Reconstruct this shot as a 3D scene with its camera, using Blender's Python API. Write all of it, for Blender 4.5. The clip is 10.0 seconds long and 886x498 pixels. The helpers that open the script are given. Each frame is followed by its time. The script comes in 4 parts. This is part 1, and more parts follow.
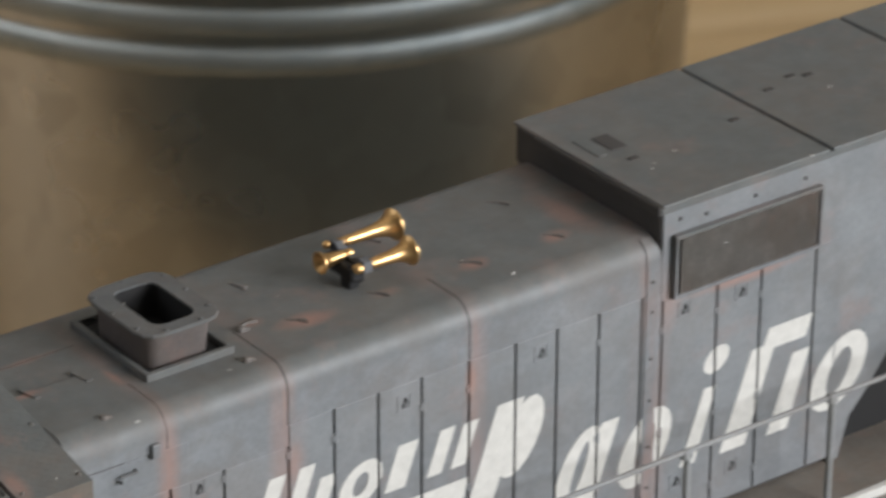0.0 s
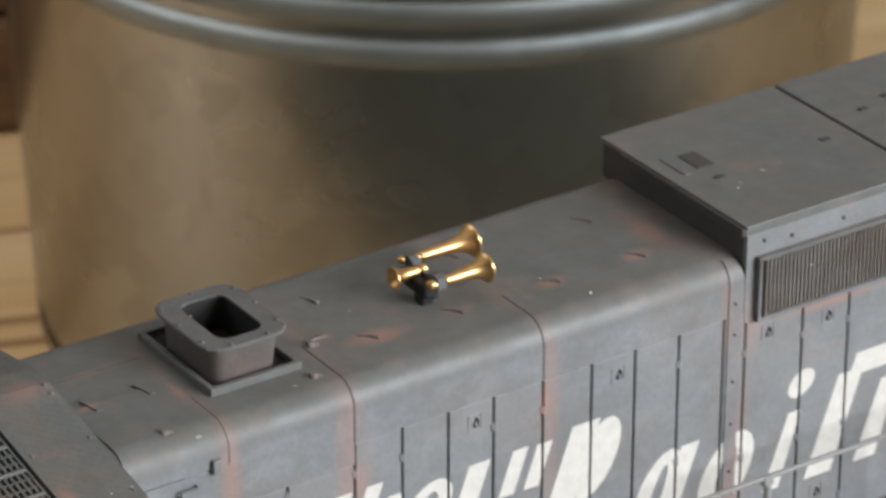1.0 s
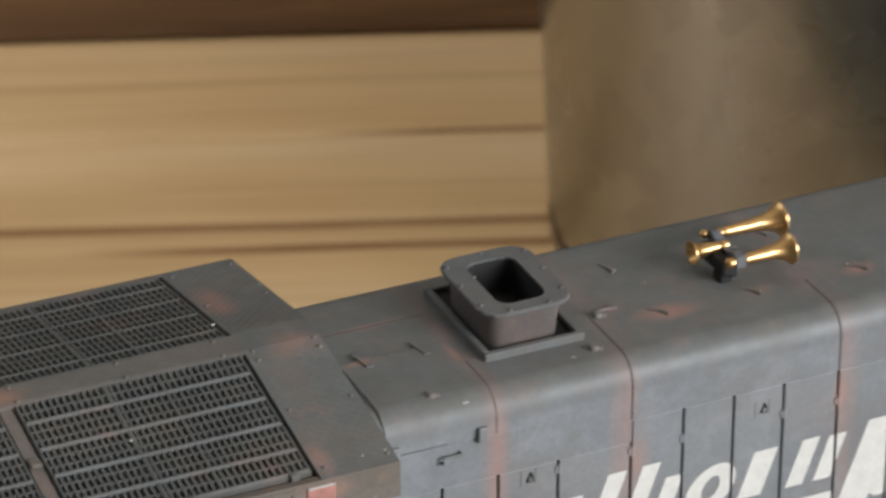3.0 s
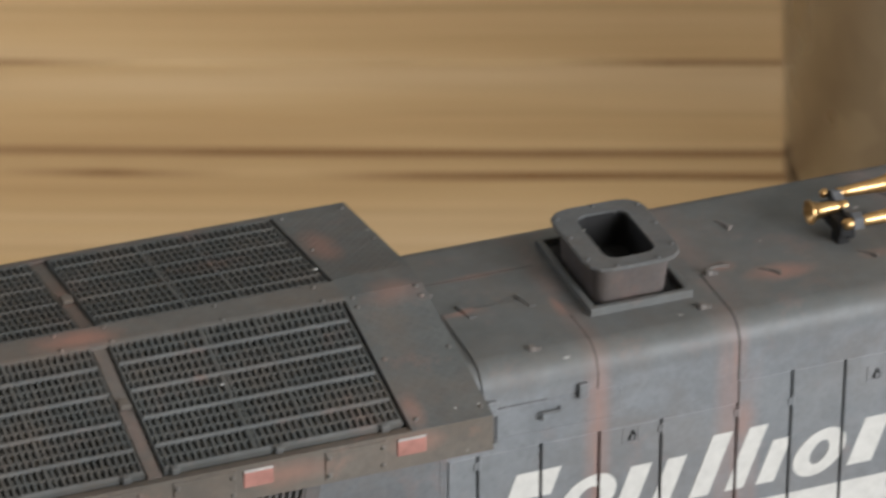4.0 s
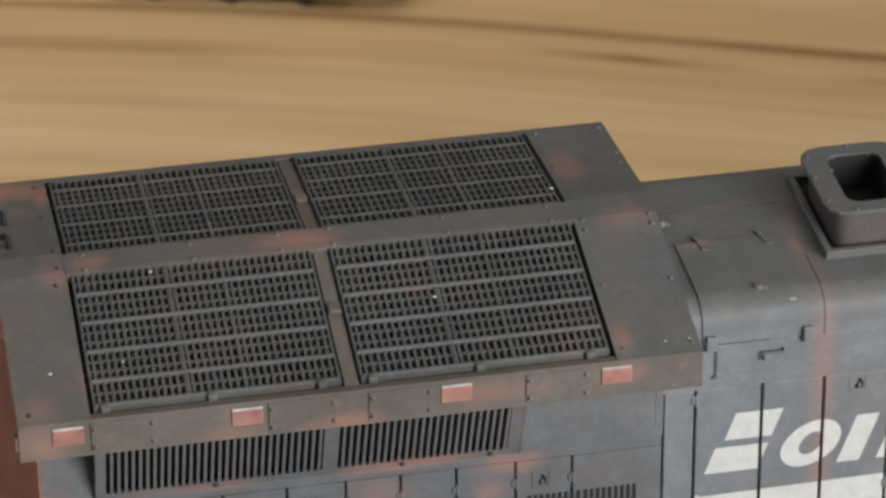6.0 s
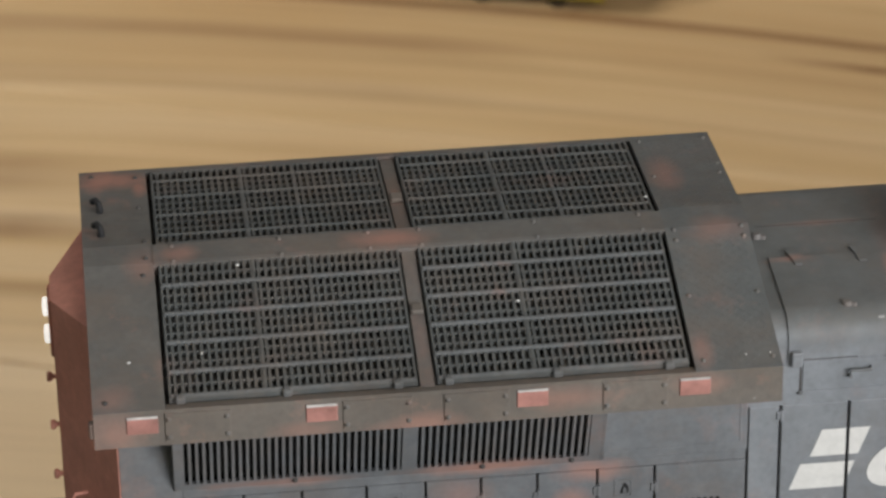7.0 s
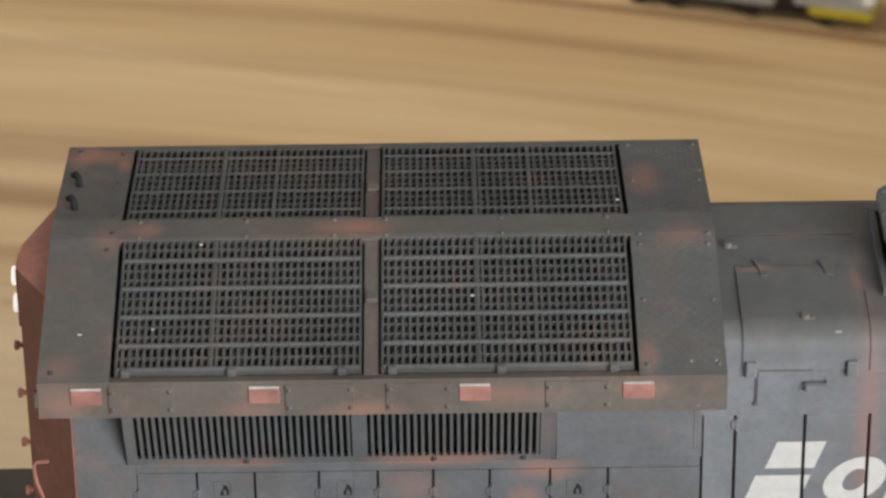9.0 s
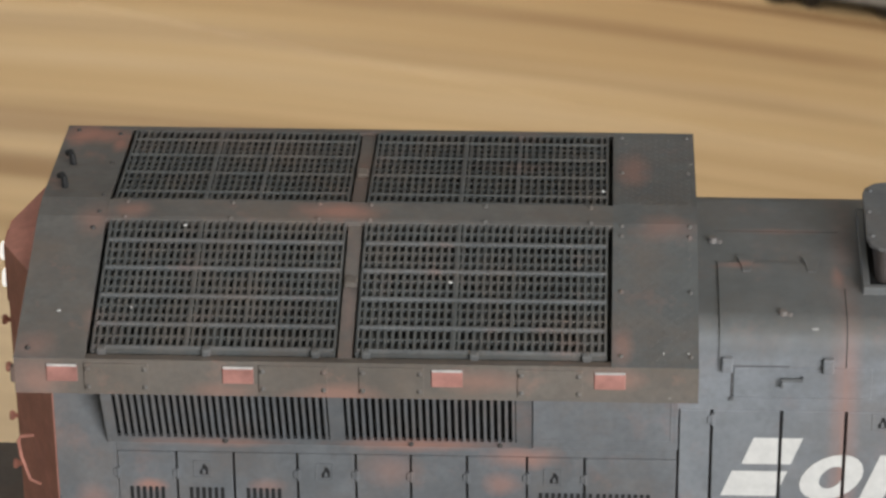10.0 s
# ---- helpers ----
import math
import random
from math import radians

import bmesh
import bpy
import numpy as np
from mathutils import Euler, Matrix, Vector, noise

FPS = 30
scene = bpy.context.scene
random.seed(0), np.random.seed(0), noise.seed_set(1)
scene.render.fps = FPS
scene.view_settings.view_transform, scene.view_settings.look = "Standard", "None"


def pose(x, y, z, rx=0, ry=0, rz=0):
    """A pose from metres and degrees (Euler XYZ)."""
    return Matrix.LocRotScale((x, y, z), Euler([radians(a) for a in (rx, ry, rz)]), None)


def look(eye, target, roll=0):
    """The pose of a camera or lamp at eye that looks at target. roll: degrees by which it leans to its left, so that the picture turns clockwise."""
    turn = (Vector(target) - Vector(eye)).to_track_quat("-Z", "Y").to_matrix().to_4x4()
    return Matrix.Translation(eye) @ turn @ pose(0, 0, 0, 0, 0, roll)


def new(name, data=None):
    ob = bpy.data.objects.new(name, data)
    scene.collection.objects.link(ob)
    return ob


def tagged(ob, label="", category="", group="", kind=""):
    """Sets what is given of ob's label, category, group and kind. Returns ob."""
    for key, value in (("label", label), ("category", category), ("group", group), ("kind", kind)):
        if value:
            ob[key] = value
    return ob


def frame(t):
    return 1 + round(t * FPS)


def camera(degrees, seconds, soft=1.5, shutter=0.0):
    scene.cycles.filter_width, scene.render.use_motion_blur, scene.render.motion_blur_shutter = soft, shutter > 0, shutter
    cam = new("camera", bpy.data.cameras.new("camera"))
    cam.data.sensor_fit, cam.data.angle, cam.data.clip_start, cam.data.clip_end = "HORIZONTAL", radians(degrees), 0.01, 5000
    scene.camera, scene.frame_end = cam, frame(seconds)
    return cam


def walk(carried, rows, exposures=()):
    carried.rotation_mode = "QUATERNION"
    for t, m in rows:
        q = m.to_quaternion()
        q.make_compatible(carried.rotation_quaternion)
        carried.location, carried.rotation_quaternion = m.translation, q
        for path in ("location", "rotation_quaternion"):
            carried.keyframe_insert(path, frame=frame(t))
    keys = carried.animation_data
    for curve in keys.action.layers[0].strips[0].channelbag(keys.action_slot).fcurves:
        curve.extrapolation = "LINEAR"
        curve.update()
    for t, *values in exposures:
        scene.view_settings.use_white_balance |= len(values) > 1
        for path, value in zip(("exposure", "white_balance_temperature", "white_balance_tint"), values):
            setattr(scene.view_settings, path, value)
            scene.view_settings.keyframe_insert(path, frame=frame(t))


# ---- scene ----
# A weathered 1:87 model locomotive on a tabletop; a wooden floor, a galvanised can and furniture lie far below and behind it.
cam = camera(12.78, 10.0, soft=2.7, shutter=0.6)
PATH = [
    (0, (-0.09235, -0.25782, 0.21727), (0.06805, -0.04497, 0.07956), 0.36),
    (0.5, (-0.08628, -0.25796, 0.21706), (0.06627, -0.04064, 0.07741), 0.21),
    (1, (-0.08060, -0.25847, 0.21690), (0.06799, -0.03773, 0.07835), 0.13),
    (1.5, (-0.07476, -0.25874, 0.21759), (0.06493, -0.03222, 0.07911), 0.08),
    (2, (-0.06784, -0.25937, 0.21752), (0.06424, -0.02894, 0.07803), 0.27),
    (2.5, (-0.06121, -0.26015, 0.21792), (0.05851, -0.02491, 0.07534), -0.07),
    (2.7, (-0.05860, -0.26032, 0.21800), (0.05666, -0.02368, 0.07405), -0.11),
    (3.8, (-0.04389, -0.26076, 0.21772), (0.05014, -0.01807, 0.06853), 0.14),
    (4, (-0.04099, -0.26093, 0.21773), (0.04873, -0.01744, 0.06719), -0.20),
    (4.5, (-0.03376, -0.26180, 0.21830), (0.04131, -0.01564, 0.06414), -0.52),
    (5, (-0.02679, -0.26290, 0.21855), (0.03401, -0.01452, 0.06168), -0.84),
    (5.2, (-0.02394, -0.26317, 0.21858), (0.03315, -0.01449, 0.06079), -0.99),
    (6.3, (-0.00824, -0.26502, 0.21818), (0.03073, -0.01271, 0.06064), -0.65),
    (6.5, (-0.00535, -0.26538, 0.21830), (0.02782, -0.01225, 0.06075), -0.86),
    (7, (0.00220, -0.26642, 0.21813), (0.02728, -0.01226, 0.06072), -0.94),
    (7.5, (0.00940, -0.26749, 0.21775), (0.02843, -0.01250, 0.06085), -0.96),
    (8, (0.01653, -0.26872, 0.21736), (0.03011, -0.01304, 0.06102), -0.98),
    (8.5, (0.02325, -0.26921, 0.21728), (0.03024, -0.01342, 0.06068), -0.72),
    (9, (0.03043, -0.27001, 0.21728), (0.03111, -0.01402, 0.06085), -0.67),
    (9.5, (0.03757, -0.27079, 0.21727), (0.03240, -0.01491, 0.06075), -0.51),
    (10, (0.04473, -0.27143, 0.21746), (0.03309, -0.01586, 0.06079), -0.51),
]
walk(cam, [(t, look(eye, target, roll)) for t, eye, target, roll in PATH], exposures=[(0, -0.14), (0.6, 0.06), (1.2, 0.1), (2.5, 0.0), (5, -0.2), (8.5, -0.19), (10, -0.13)])
cam.data.dof.use_dof = True
cam.data.dof.focus_distance = 0.318
cam.data.dof.aperture_fstop = 170.0

# ---- light: daylight through a window behind the camera, fill through an added side opening ----
FLOOR, CEIL = -0.56, 2.2
PLANK_TURN = -20.8
RX0, RX1, RY0, RY1 = -1.7, 3.4, -1.5, 3.0
WX0, WX1, WZ0, WZ1 = 0.4, 2.0, 0.28, 1.08
EY0, EY1, EZ0, EZ1 = 0.95, 2.6, 0.6, 2.1

world = bpy.data.worlds.new("world")
scene.world = world
world.use_nodes = True
wn = world.node_tree
sky = wn.nodes.new("ShaderNodeTexSky")
sky.sky_type = "NISHITA"
sky.sun_disc = False
sky.sun_elevation, sky.sun_rotation = radians(45), radians(-84)
wn.links.new(sky.outputs[0], wn.nodes["Background"].inputs["Color"])
wn.nodes["Background"].inputs["Strength"].default_value = 0.13

window_light = bpy.data.lights.new("window_light", "AREA")
window_light.shape = "RECTANGLE"
window_light.size, window_light.size_y = WX1 - WX0, WZ1 - WZ0
window_light.energy = 75.0
window_light.color = (0.94, 0.97, 1.0)
wl = new("window_light", window_light)
wl.matrix_world = pose((WX0 + WX1) / 2, RY0 - 0.02, (WZ0 + WZ1) / 2, 90, 0, 0)
# fill lamp in the west opening, added to brighten the roof's far slope
side_light = bpy.data.lights.new("side_fill_light", "AREA")
side_light.shape = "RECTANGLE"
side_light.size, side_light.size_y = EY1 - EY0, EZ1 - EZ0
side_light.energy = 13.0
side_light.color = (0.93, 0.97, 1.0)
sw = new("side_fill_light", side_light)
sw.matrix_world = pose(RX0 - 0.02, (EY0 + EY1) / 2, (EZ0 + EZ1) / 2, 90, 0, -90)
# low sun through an added, unseen west window brightens the floor beyond the table
SUN_AZ, SUN_EL = 174.0, 45.0
sun = bpy.data.lights.new("sun", "SUN")
sun.energy = 2.5
sun.angle = radians(24.0)
sun.color = (1.0, 0.94, 0.85)
sl = new("sun", sun)
sl.matrix_world = look((math.cos(radians(SUN_AZ)) * 4, math.sin(radians(SUN_AZ)) * 4, 4 * math.tan(radians(SUN_EL))), (0, 0, 0))


# ---- materials ----
def material(name):
    m = bpy.data.materials.new(name)
    m.use_nodes = True
    nt = m.node_tree
    return m, nt, nt.nodes["Principled BSDF"]


def node(nt, kind, **inputs):
    n = nt.nodes.new(kind)
    for key, value in inputs.items():
        n.inputs[key.replace("_", " ")].default_value = value
    return n


def ramp(nt, source, stops):
    r = nt.nodes.new("ShaderNodeValToRGB")
    els = r.color_ramp.elements
    while len(els) < len(stops):
        els.new(0.5)
    for e, (p, c) in zip(els, stops):
        e.position = p
        e.color = (*c, 1) if len(c) == 3 else c
    nt.links.new(source, r.inputs[0])
    return r.outputs[0]


def grey(v):
    return (v, v, v)


def noise_of(nt, coord, scale, detail=4.0, rough=0.6, stretch=None):
    src = coord
    if stretch:
        mp = nt.nodes.new("ShaderNodeMapping")
        mp.inputs["Scale"].default_value = stretch
        nt.links.new(coord, mp.inputs[0])
        src = mp.outputs[0]
    n = node(nt, "ShaderNodeTexNoise", Scale=scale, Detail=detail, Roughness=rough)
    nt.links.new(src, n.inputs["Vector"])
    return n.outputs[0]


def mix(nt, fac, a, b):
    mx = nt.nodes.new("ShaderNodeMix")
    mx.data_type = "RGBA"
    for sock, v in ((mx.inputs[0], fac), (mx.inputs[6], a), (mx.inputs[7], b)):
        if isinstance(v, (int, float)):
            sock.default_value = v
        elif isinstance(v, tuple):
            sock.default_value = (*v, 1)
        else:
            nt.links.new(v, sock)
    return mx.outputs[2]


def maths(nt, op, a, b=None, clamp=False):
    n = nt.nodes.new("ShaderNodeMath")
    n.operation = op
    n.use_clamp = clamp
    for sock, v in ((n.inputs[0], a), (n.inputs[1], b)):
        if v is None:
            continue
        if isinstance(v, (int, float)):
            sock.default_value = v
        else:
            nt.links.new(v, sock)
    return n.outputs[0]


def bump(nt, bsdf, height, distance, strength=1.0):
    b = node(nt, "ShaderNodeBump", Strength=strength, Distance=distance)
    nt.links.new(height, b.inputs["Height"])
    nt.links.new(b.outputs[0], bsdf.inputs["Normal"])


RUST = (0.37, 0.185, 0.138)
DUST = (0.17, 0.125, 0.095)


def painted(name, base, rough=0.5, dust=0.35, rust=0.25, seams=(), stains=(), shine=0.35, roof_shade=None):
    """Weathered model paint: painted shade above a height (low, high, colour), mottled tone, brown dust, rusty powder
    in patches, along seams (x, width) and in stains (x, y, z, radii, strength).
    """
    m, nt, bsdf = material(name)
    pos = nt.nodes.new("ShaderNodeNewGeometry").outputs["Position"]
    tone = noise_of(nt, pos, 75, 6, 0.7)
    fine = noise_of(nt, pos, 1800, 3, 0.6)
    blot = noise_of(nt, pos, 420, 4, 0.65)
    col = mix(nt, ramp(nt, tone, [(0.32, grey(0.0)), (0.68, grey(1.0))]), tuple(c * 0.74 for c in base), tuple(min(1, c * 1.16) for c in base))
    col = mix(nt, ramp(nt, fine, [(0.35, grey(0.3)), (0.6, grey(0.0))]), col, tuple(c * 0.65 for c in base))
    col = mix(nt, ramp(nt, blot, [(0.50, grey(0.0)), (0.66, grey(0.30))]), col, tuple(min(1, c * 1.35) for c in base))
    # darker grey mixed in with height: the roof's dimmer light put into the colour
    if roof_shade:
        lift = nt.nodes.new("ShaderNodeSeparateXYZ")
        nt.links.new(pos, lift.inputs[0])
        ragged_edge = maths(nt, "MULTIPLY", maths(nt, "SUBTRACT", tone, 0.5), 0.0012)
        level = maths(nt, "DIVIDE", maths(nt, "SUBTRACT", maths(nt, "ADD", lift.outputs[2], ragged_edge), roof_shade[0] / 1000), (roof_shade[1] - roof_shade[0]) / 1000, clamp=True)
        shaded_grey = mix(nt, ramp(nt, blot, [(0.3, grey(0.0)), (0.7, grey(1.0))]), tuple(c * 0.86 for c in roof_shade[2]), tuple(c * 1.14 for c in roof_shade[2]))
        col = mix(nt, maths(nt, "MULTIPLY", level, 0.93), col, shaded_grey)
    patch = noise_of(nt, pos, 120, 6, 0.72)
    col = mix(nt, ramp(nt, patch, [(0.44, grey(0.0)), (0.66, grey(dust))]), col, DUST)
    spots = ramp(nt, noise_of(nt, pos, 170, 6, 0.72), [(0.56, grey(0.0)), (0.70, grey(rust))])
    ragged = noise_of(nt, pos, 330, 5, 0.7)
    if seams:
        sep = nt.nodes.new("ShaderNodeSeparateXYZ")
        nt.links.new(pos, sep.inputs[0])
        total = None
        for sx, wide in seams:
            d = maths(nt, "ABSOLUTE", maths(nt, "SUBTRACT", sep.outputs[0], sx / 1000))
            near = maths(nt, "SUBTRACT", 1.0, maths(nt, "DIVIDE", d, wide / 1000), clamp=True)
            total = near if total is None else maths(nt, "MAXIMUM", total, near)
        # powder has run down the side and lies thin on the roof
        mr = nt.nodes.new("ShaderNodeMapRange")
        nt.links.new(sep.outputs[2], mr.inputs[0])
        for k, v in ((1, 0.0475), (2, 0.0505), (3, 0.55), (4, 0.22)):
            mr.inputs[k].default_value = v
        below = mr.outputs[0]
        streak = noise_of(nt, pos, 200, 4, 0.7, (1.5, 1.0, 0.22))
        seam = maths(nt, "MULTIPLY", total, ramp(nt, streak, [(0.36, grey(0.0)), (0.60, grey(1.0))]))
        spots = maths(nt, "MAXIMUM", spots, maths(nt, "MULTIPLY", seam, below), clamp=True)
    for x, y, z, rx, ry, rz, strength in stains:
        mp = nt.nodes.new("ShaderNodeVectorMath")
        mp.operation = "SUBTRACT"
        nt.links.new(pos, mp.inputs[0])
        mp.inputs[1].default_value = (x / 1000, y / 1000, (z + 8.2) / 1000)
        sc = nt.nodes.new("ShaderNodeVectorMath")
        sc.operation = "MULTIPLY"
        nt.links.new(mp.outputs[0], sc.inputs[0])
        sc.inputs[1].default_value = (1000 / rx, 1000 / ry, 1000 / rz)
        ln = nt.nodes.new("ShaderNodeVectorMath")
        ln.operation = "LENGTH"
        nt.links.new(sc.outputs[0], ln.inputs[0])
        reach = maths(nt, "ADD", maths(nt, "SUBTRACT", 0.55, ln.outputs["Value"]), maths(nt, "MULTIPLY", ragged, 1.0))
        fade = ramp(nt, reach, [(0.15, grey(0.0)), (0.85, grey(strength))])
        spots = maths(nt, "MAXIMUM", spots, fade, clamp=True)
    col = mix(nt, spots, col, RUST)
    chips = ramp(nt, noise_of(nt, pos, 520, 2, 0.5), [(0.775, grey(0.0)), (0.79, grey(0.5))])
    col = mix(nt, chips, col, (0.5, 0.48, 0.45))
    nt.links.new(col, bsdf.inputs["Base Color"])
    nt.links.new(ramp(nt, patch, [(0.3, grey(rough - 0.06)), (0.7, grey(min(1, rough + 0.18)))]), bsdf.inputs["Roughness"])
    bsdf.inputs["Specular IOR Level"].default_value = shine
    bump(nt, bsdf, maths(nt, "ADD", fine, blot), 0.00005, 0.4)
    return m


ROOF_SHADE_GREY = (0.113, 0.117, 0.114)
SIDE_GREY = (0.190, 0.197, 0.208)
SEAMS = [(76.9, 2.4), (96.7, 2.4), (117.8, 2.8), (64.4, 1.5)]
ROOF_STAINS = [(83.5, -4.6, 42.5, 4.0, 1.8, 2, 0.6), (79.0, -2.2, 42.5, 2.0, 1.2, 2, 0.5), (101.8, -4.8, 42.5, 2.6, 1.5, 2, 0.6), (111.2, -4.8, 42.5, 2.2, 1.6, 2, 0.5),
               (115.0, -1.5, 42.5, 2.5, 7.0, 2, 0.4), (63.9, -3.2, 42.5, 0.9, 3.0, 2, 0.5), (56.0, -1.9, 42.5, 2.6, 0.8, 2, 0.5), (59.5, 3.6, 42.5, 5.0, 0.6, 2, 0.35),
               (92.0, -4.6, 42.5, 2.0, 1.2, 2, 0.35), (129.2, -11.2, 43.1, 10.0, 2.0, 0.5, 0.3), (123.0, 2.2, 45.5, 2.2, 3.0, 1, 0.25), (139.4, 0.0, 45.3, 0.5, 11.0, 1, 0.45)]
SIDE_STAINS = [(129.5, -11.0, 35.6, 9.0, 2.0, 0.9, 0.6), (120.0, -11.0, 36.0, 2.0, 2.0, 5.0, 0.35), (77.4, -11.0, 33.0, 1.6, 2.0, 4.0, 0.5), (97.0, -11.0, 35.0, 1.0, 2.0, 4.0, 0.6)]
RAD_STAINS = [(1.8, 15.6, 44.0, 2.6, 3.4, 2.5, 1.0), (4.8, 13.6, 44.3, 1.0, 3.0, 2.5, 0.8), (24.0, -0.4, 46.8, 4.5, 2.0, 2, 0.75), (7.5, -0.6, 46.8, 2.2, 1.6, 2, 0.5), (3.4, 15.4, 44.6, 4.2, 3.0, 2.5, 0.85), (4.6, -1.8, 46.5, 2.0, 3.0, 2, 0.35), (1.5, -16.5, 43.7, 2.4, 2.2, 2, 0.35), (25.5, 9.0, 45.5, 0.8, 3.0, 2, 0.6)]
TREAD_STAINS = [(47.6, 9.5, 45.4, 2.0, 6.0, 2, 0.45), (50.0, -2.0, 46.6, 3.4, 2.4, 2, 0.35), (46.8, -15.5, 43.9, 1.2, 3.0, 2, 0.4)]
LIP_STAINS = [(1.5, -18, 41.5, 3.0, 2, 3.0, 0.5), (24.5, -18, 40.5, 5.0, 2, 1.5, 0.5), (36.0, -18, 42.0, 5.0, 2, 1.5, 0.4), (46.5, -18, 42.3, 3.0, 2, 1.4, 0.4), (16.0, -18, 40.8, 4.0, 2, 1.2, 0.35)]
LOW_STAINS = [(31.0, -11.4, 31.5, 8.5, 2.0, 1.1, 0.7), (14.0, -11.4, 31.4, 8.0, 2.0, 0.8, 0.45), (39.0, -11.2, 30.2, 4.0, 2, 1.6, 0.6), (28.5, -11.0, 28.6, 3.0, 2, 2.4, 0.3), (9.2, -11.0, 27.0, 1.8, 2, 0.9, 0.7), (37.5, -11.0, 27.6, 2.2, 2, 1.6, 0.45), (4.5, -11.0, 25.5, 2.0, 2, 2.0, 0.35), (18.6, -11.0, 27.0, 2.0, 2.0, 1.0, 0.35)]
M_HOOD = painted("hood_grey_paint", SIDE_GREY, 0.50, 0.30, 0.16, SEAMS, ROOF_STAINS, shine=0.55, roof_shade=(48.0, 50.4, ROOF_SHADE_GREY))
M_DOOR = painted("door_grey_paint", SIDE_GREY, 0.42, 0.22, 0.18, SEAMS, SIDE_STAINS, shine=1.0)
M_RAD = painted("radiator_grey_paint", (0.131, 0.123, 0.113), 0.6, 0.55, 0.4, [(25.5, 1.6)], RAD_STAINS)
M_TREAD = painted("tread_grey_paint", (0.121, 0.125, 0.122), 0.58, 0.4, 0.25, (), TREAD_STAINS)
M_LIP = painted("dusty_sill_paint", (0.141, 0.121, 0.103), 0.65, 0.5, 0.45, (), LIP_STAINS)
M_SCREEN = painted("screen_grey_paint", (0.095, 0.098, 0.094), 0.6, 0.4, 0.14)
M_BAR = painted("bar_grey_paint", (0.120, 0.123, 0.121), 0.58, 0.35, 0.3)
M_LOWER = painted("lower_grey_paint", (0.142, 0.145, 0.150), 0.55, 0.38, 0.2, (), LOW_STAINS)
M_RED = painted("faded_red_paint", (0.56, 0.235, 0.17), 0.55, 0.15, 0.15)
M_DECK = painted("dusty_deck_paint", (0.17, 0.150, 0.130), 0.65, 0.6, 0.2)
M_TAB = painted("dusty_tab_paint", (0.165, 0.15, 0.14), 0.6, 0.5, 0.4)
M_STACK = painted("stack_grey", (0.122, 0.123, 0.123), 0.55, 0.28, 0.08)
M_STACK_SIDE = painted("sooty_brown_stack", (0.112, 0.096, 0.092), 0.6, 0.4, 0.15)
M_BRACKET = painted("blue_grey_bracket", (0.115, 0.12, 0.13), 0.5, 0.2, 0.05)
M_RAILING = painted("railing_grey", (0.26, 0.26, 0.26), 0.5, 0.4, 0.1)
M_LOUVRE = painted("dusty_brown_louvre", (0.25, 0.228, 0.210), 0.6, 0.5, 0.2)


def plain(name, base, rough=0.5, metal=0.0, vary=0.12, scale=300.0):
    m, nt, bsdf = material(name)
    pos = nt.nodes.new("ShaderNodeNewGeometry").outputs["Position"]
    n = noise_of(nt, pos, scale, 4, 0.6)
    lo, hi = tuple(c * (1 - vary) for c in base), tuple(min(1, c * (1 + vary)) for c in base)
    nt.links.new(ramp(nt, n, [(0.3, lo), (0.7, hi)]), bsdf.inputs["Base Color"])
    bsdf.inputs["Roughness"].default_value = rough
    bsdf.inputs["Metallic"].default_value = metal
    bump(nt, bsdf, n, 0.00003, 0.3)
    return m


# black for dark parts and for the shade inside recesses
M_DARK = plain("black_parts_and_shade", (0.012, 0.011, 0.011), 0.8)
M_GAP = plain("dark_gap", (0.055, 0.048, 0.044), 0.8)
M_CORE = plain("dusty_brown_core", (0.060, 0.056, 0.050), 0.85, vary=0.3, scale=500)
M_WHITE = plain("white_marking_paint", (0.60, 0.575, 0.54), 0.5, vary=0.08, scale=900)
M_REFL = plain("red_reflector", (0.36, 0.165, 0.135), 0.5, vary=0.3, scale=700)
M_EDGE = plain("chalky_reflector_edge", (0.50, 0.46, 0.43), 0.6, vary=0.3, scale=800)
M_BRASS = plain("polished_brass", (0.66, 0.41, 0.18), 0.34, 1.0, 0.16, 700)
M_LENS = plain("clear_lamp_lens", (0.93, 0.93, 0.91), 0.12, 0.0, 0.02)
M_LIT = plain("lit_headlight_lens", (0.93, 0.93, 0.91), 0.12, 0.0, 0.02)
lit = M_LIT.node_tree.nodes["Principled BSDF"]
lit.inputs["Emission Color"].default_value = (1.0, 0.97, 0.9, 1)
lit.inputs["Emission Strength"].default_value = 0.85
M_WHEEL = plain("blackened_steel", (0.06, 0.055, 0.05), 0.5, 0.6)
M_TABLE = plain("grey_green_tabletop", (0.20, 0.205, 0.165), 0.6, vary=0.2, scale=40)
M_RUG = plain("added_dark_rug", (0.094, 0.110, 0.106), 0.95, vary=0.3, scale=120)
M_TABLE_DARK = plain("dark_table_wood", (0.05, 0.032, 0.02), 0.55, vary=0.25, scale=30)
M_WALL = plain("warm_wall_paint", (0.345, 0.335, 0.31), 0.9, vary=0.05, scale=8)
M_CEIL = plain("ceiling_paint", (0.76, 0.74, 0.69), 0.9, vary=0.03, scale=5)
M_FRAME = plain("white_window_frame", (0.7, 0.69, 0.66), 0.4, vary=0.04, scale=20)
M_TOY_DARK = plain("dark_toy_plastic", (0.02, 0.017, 0.014), 0.5)
M_TOY_GREY = plain("grey_toy_plastic", (0.42, 0.43, 0.42), 0.35)
M_TOY_YELLOW = plain("yellow_toy_plastic", (0.55, 0.44, 0.04), 0.4)


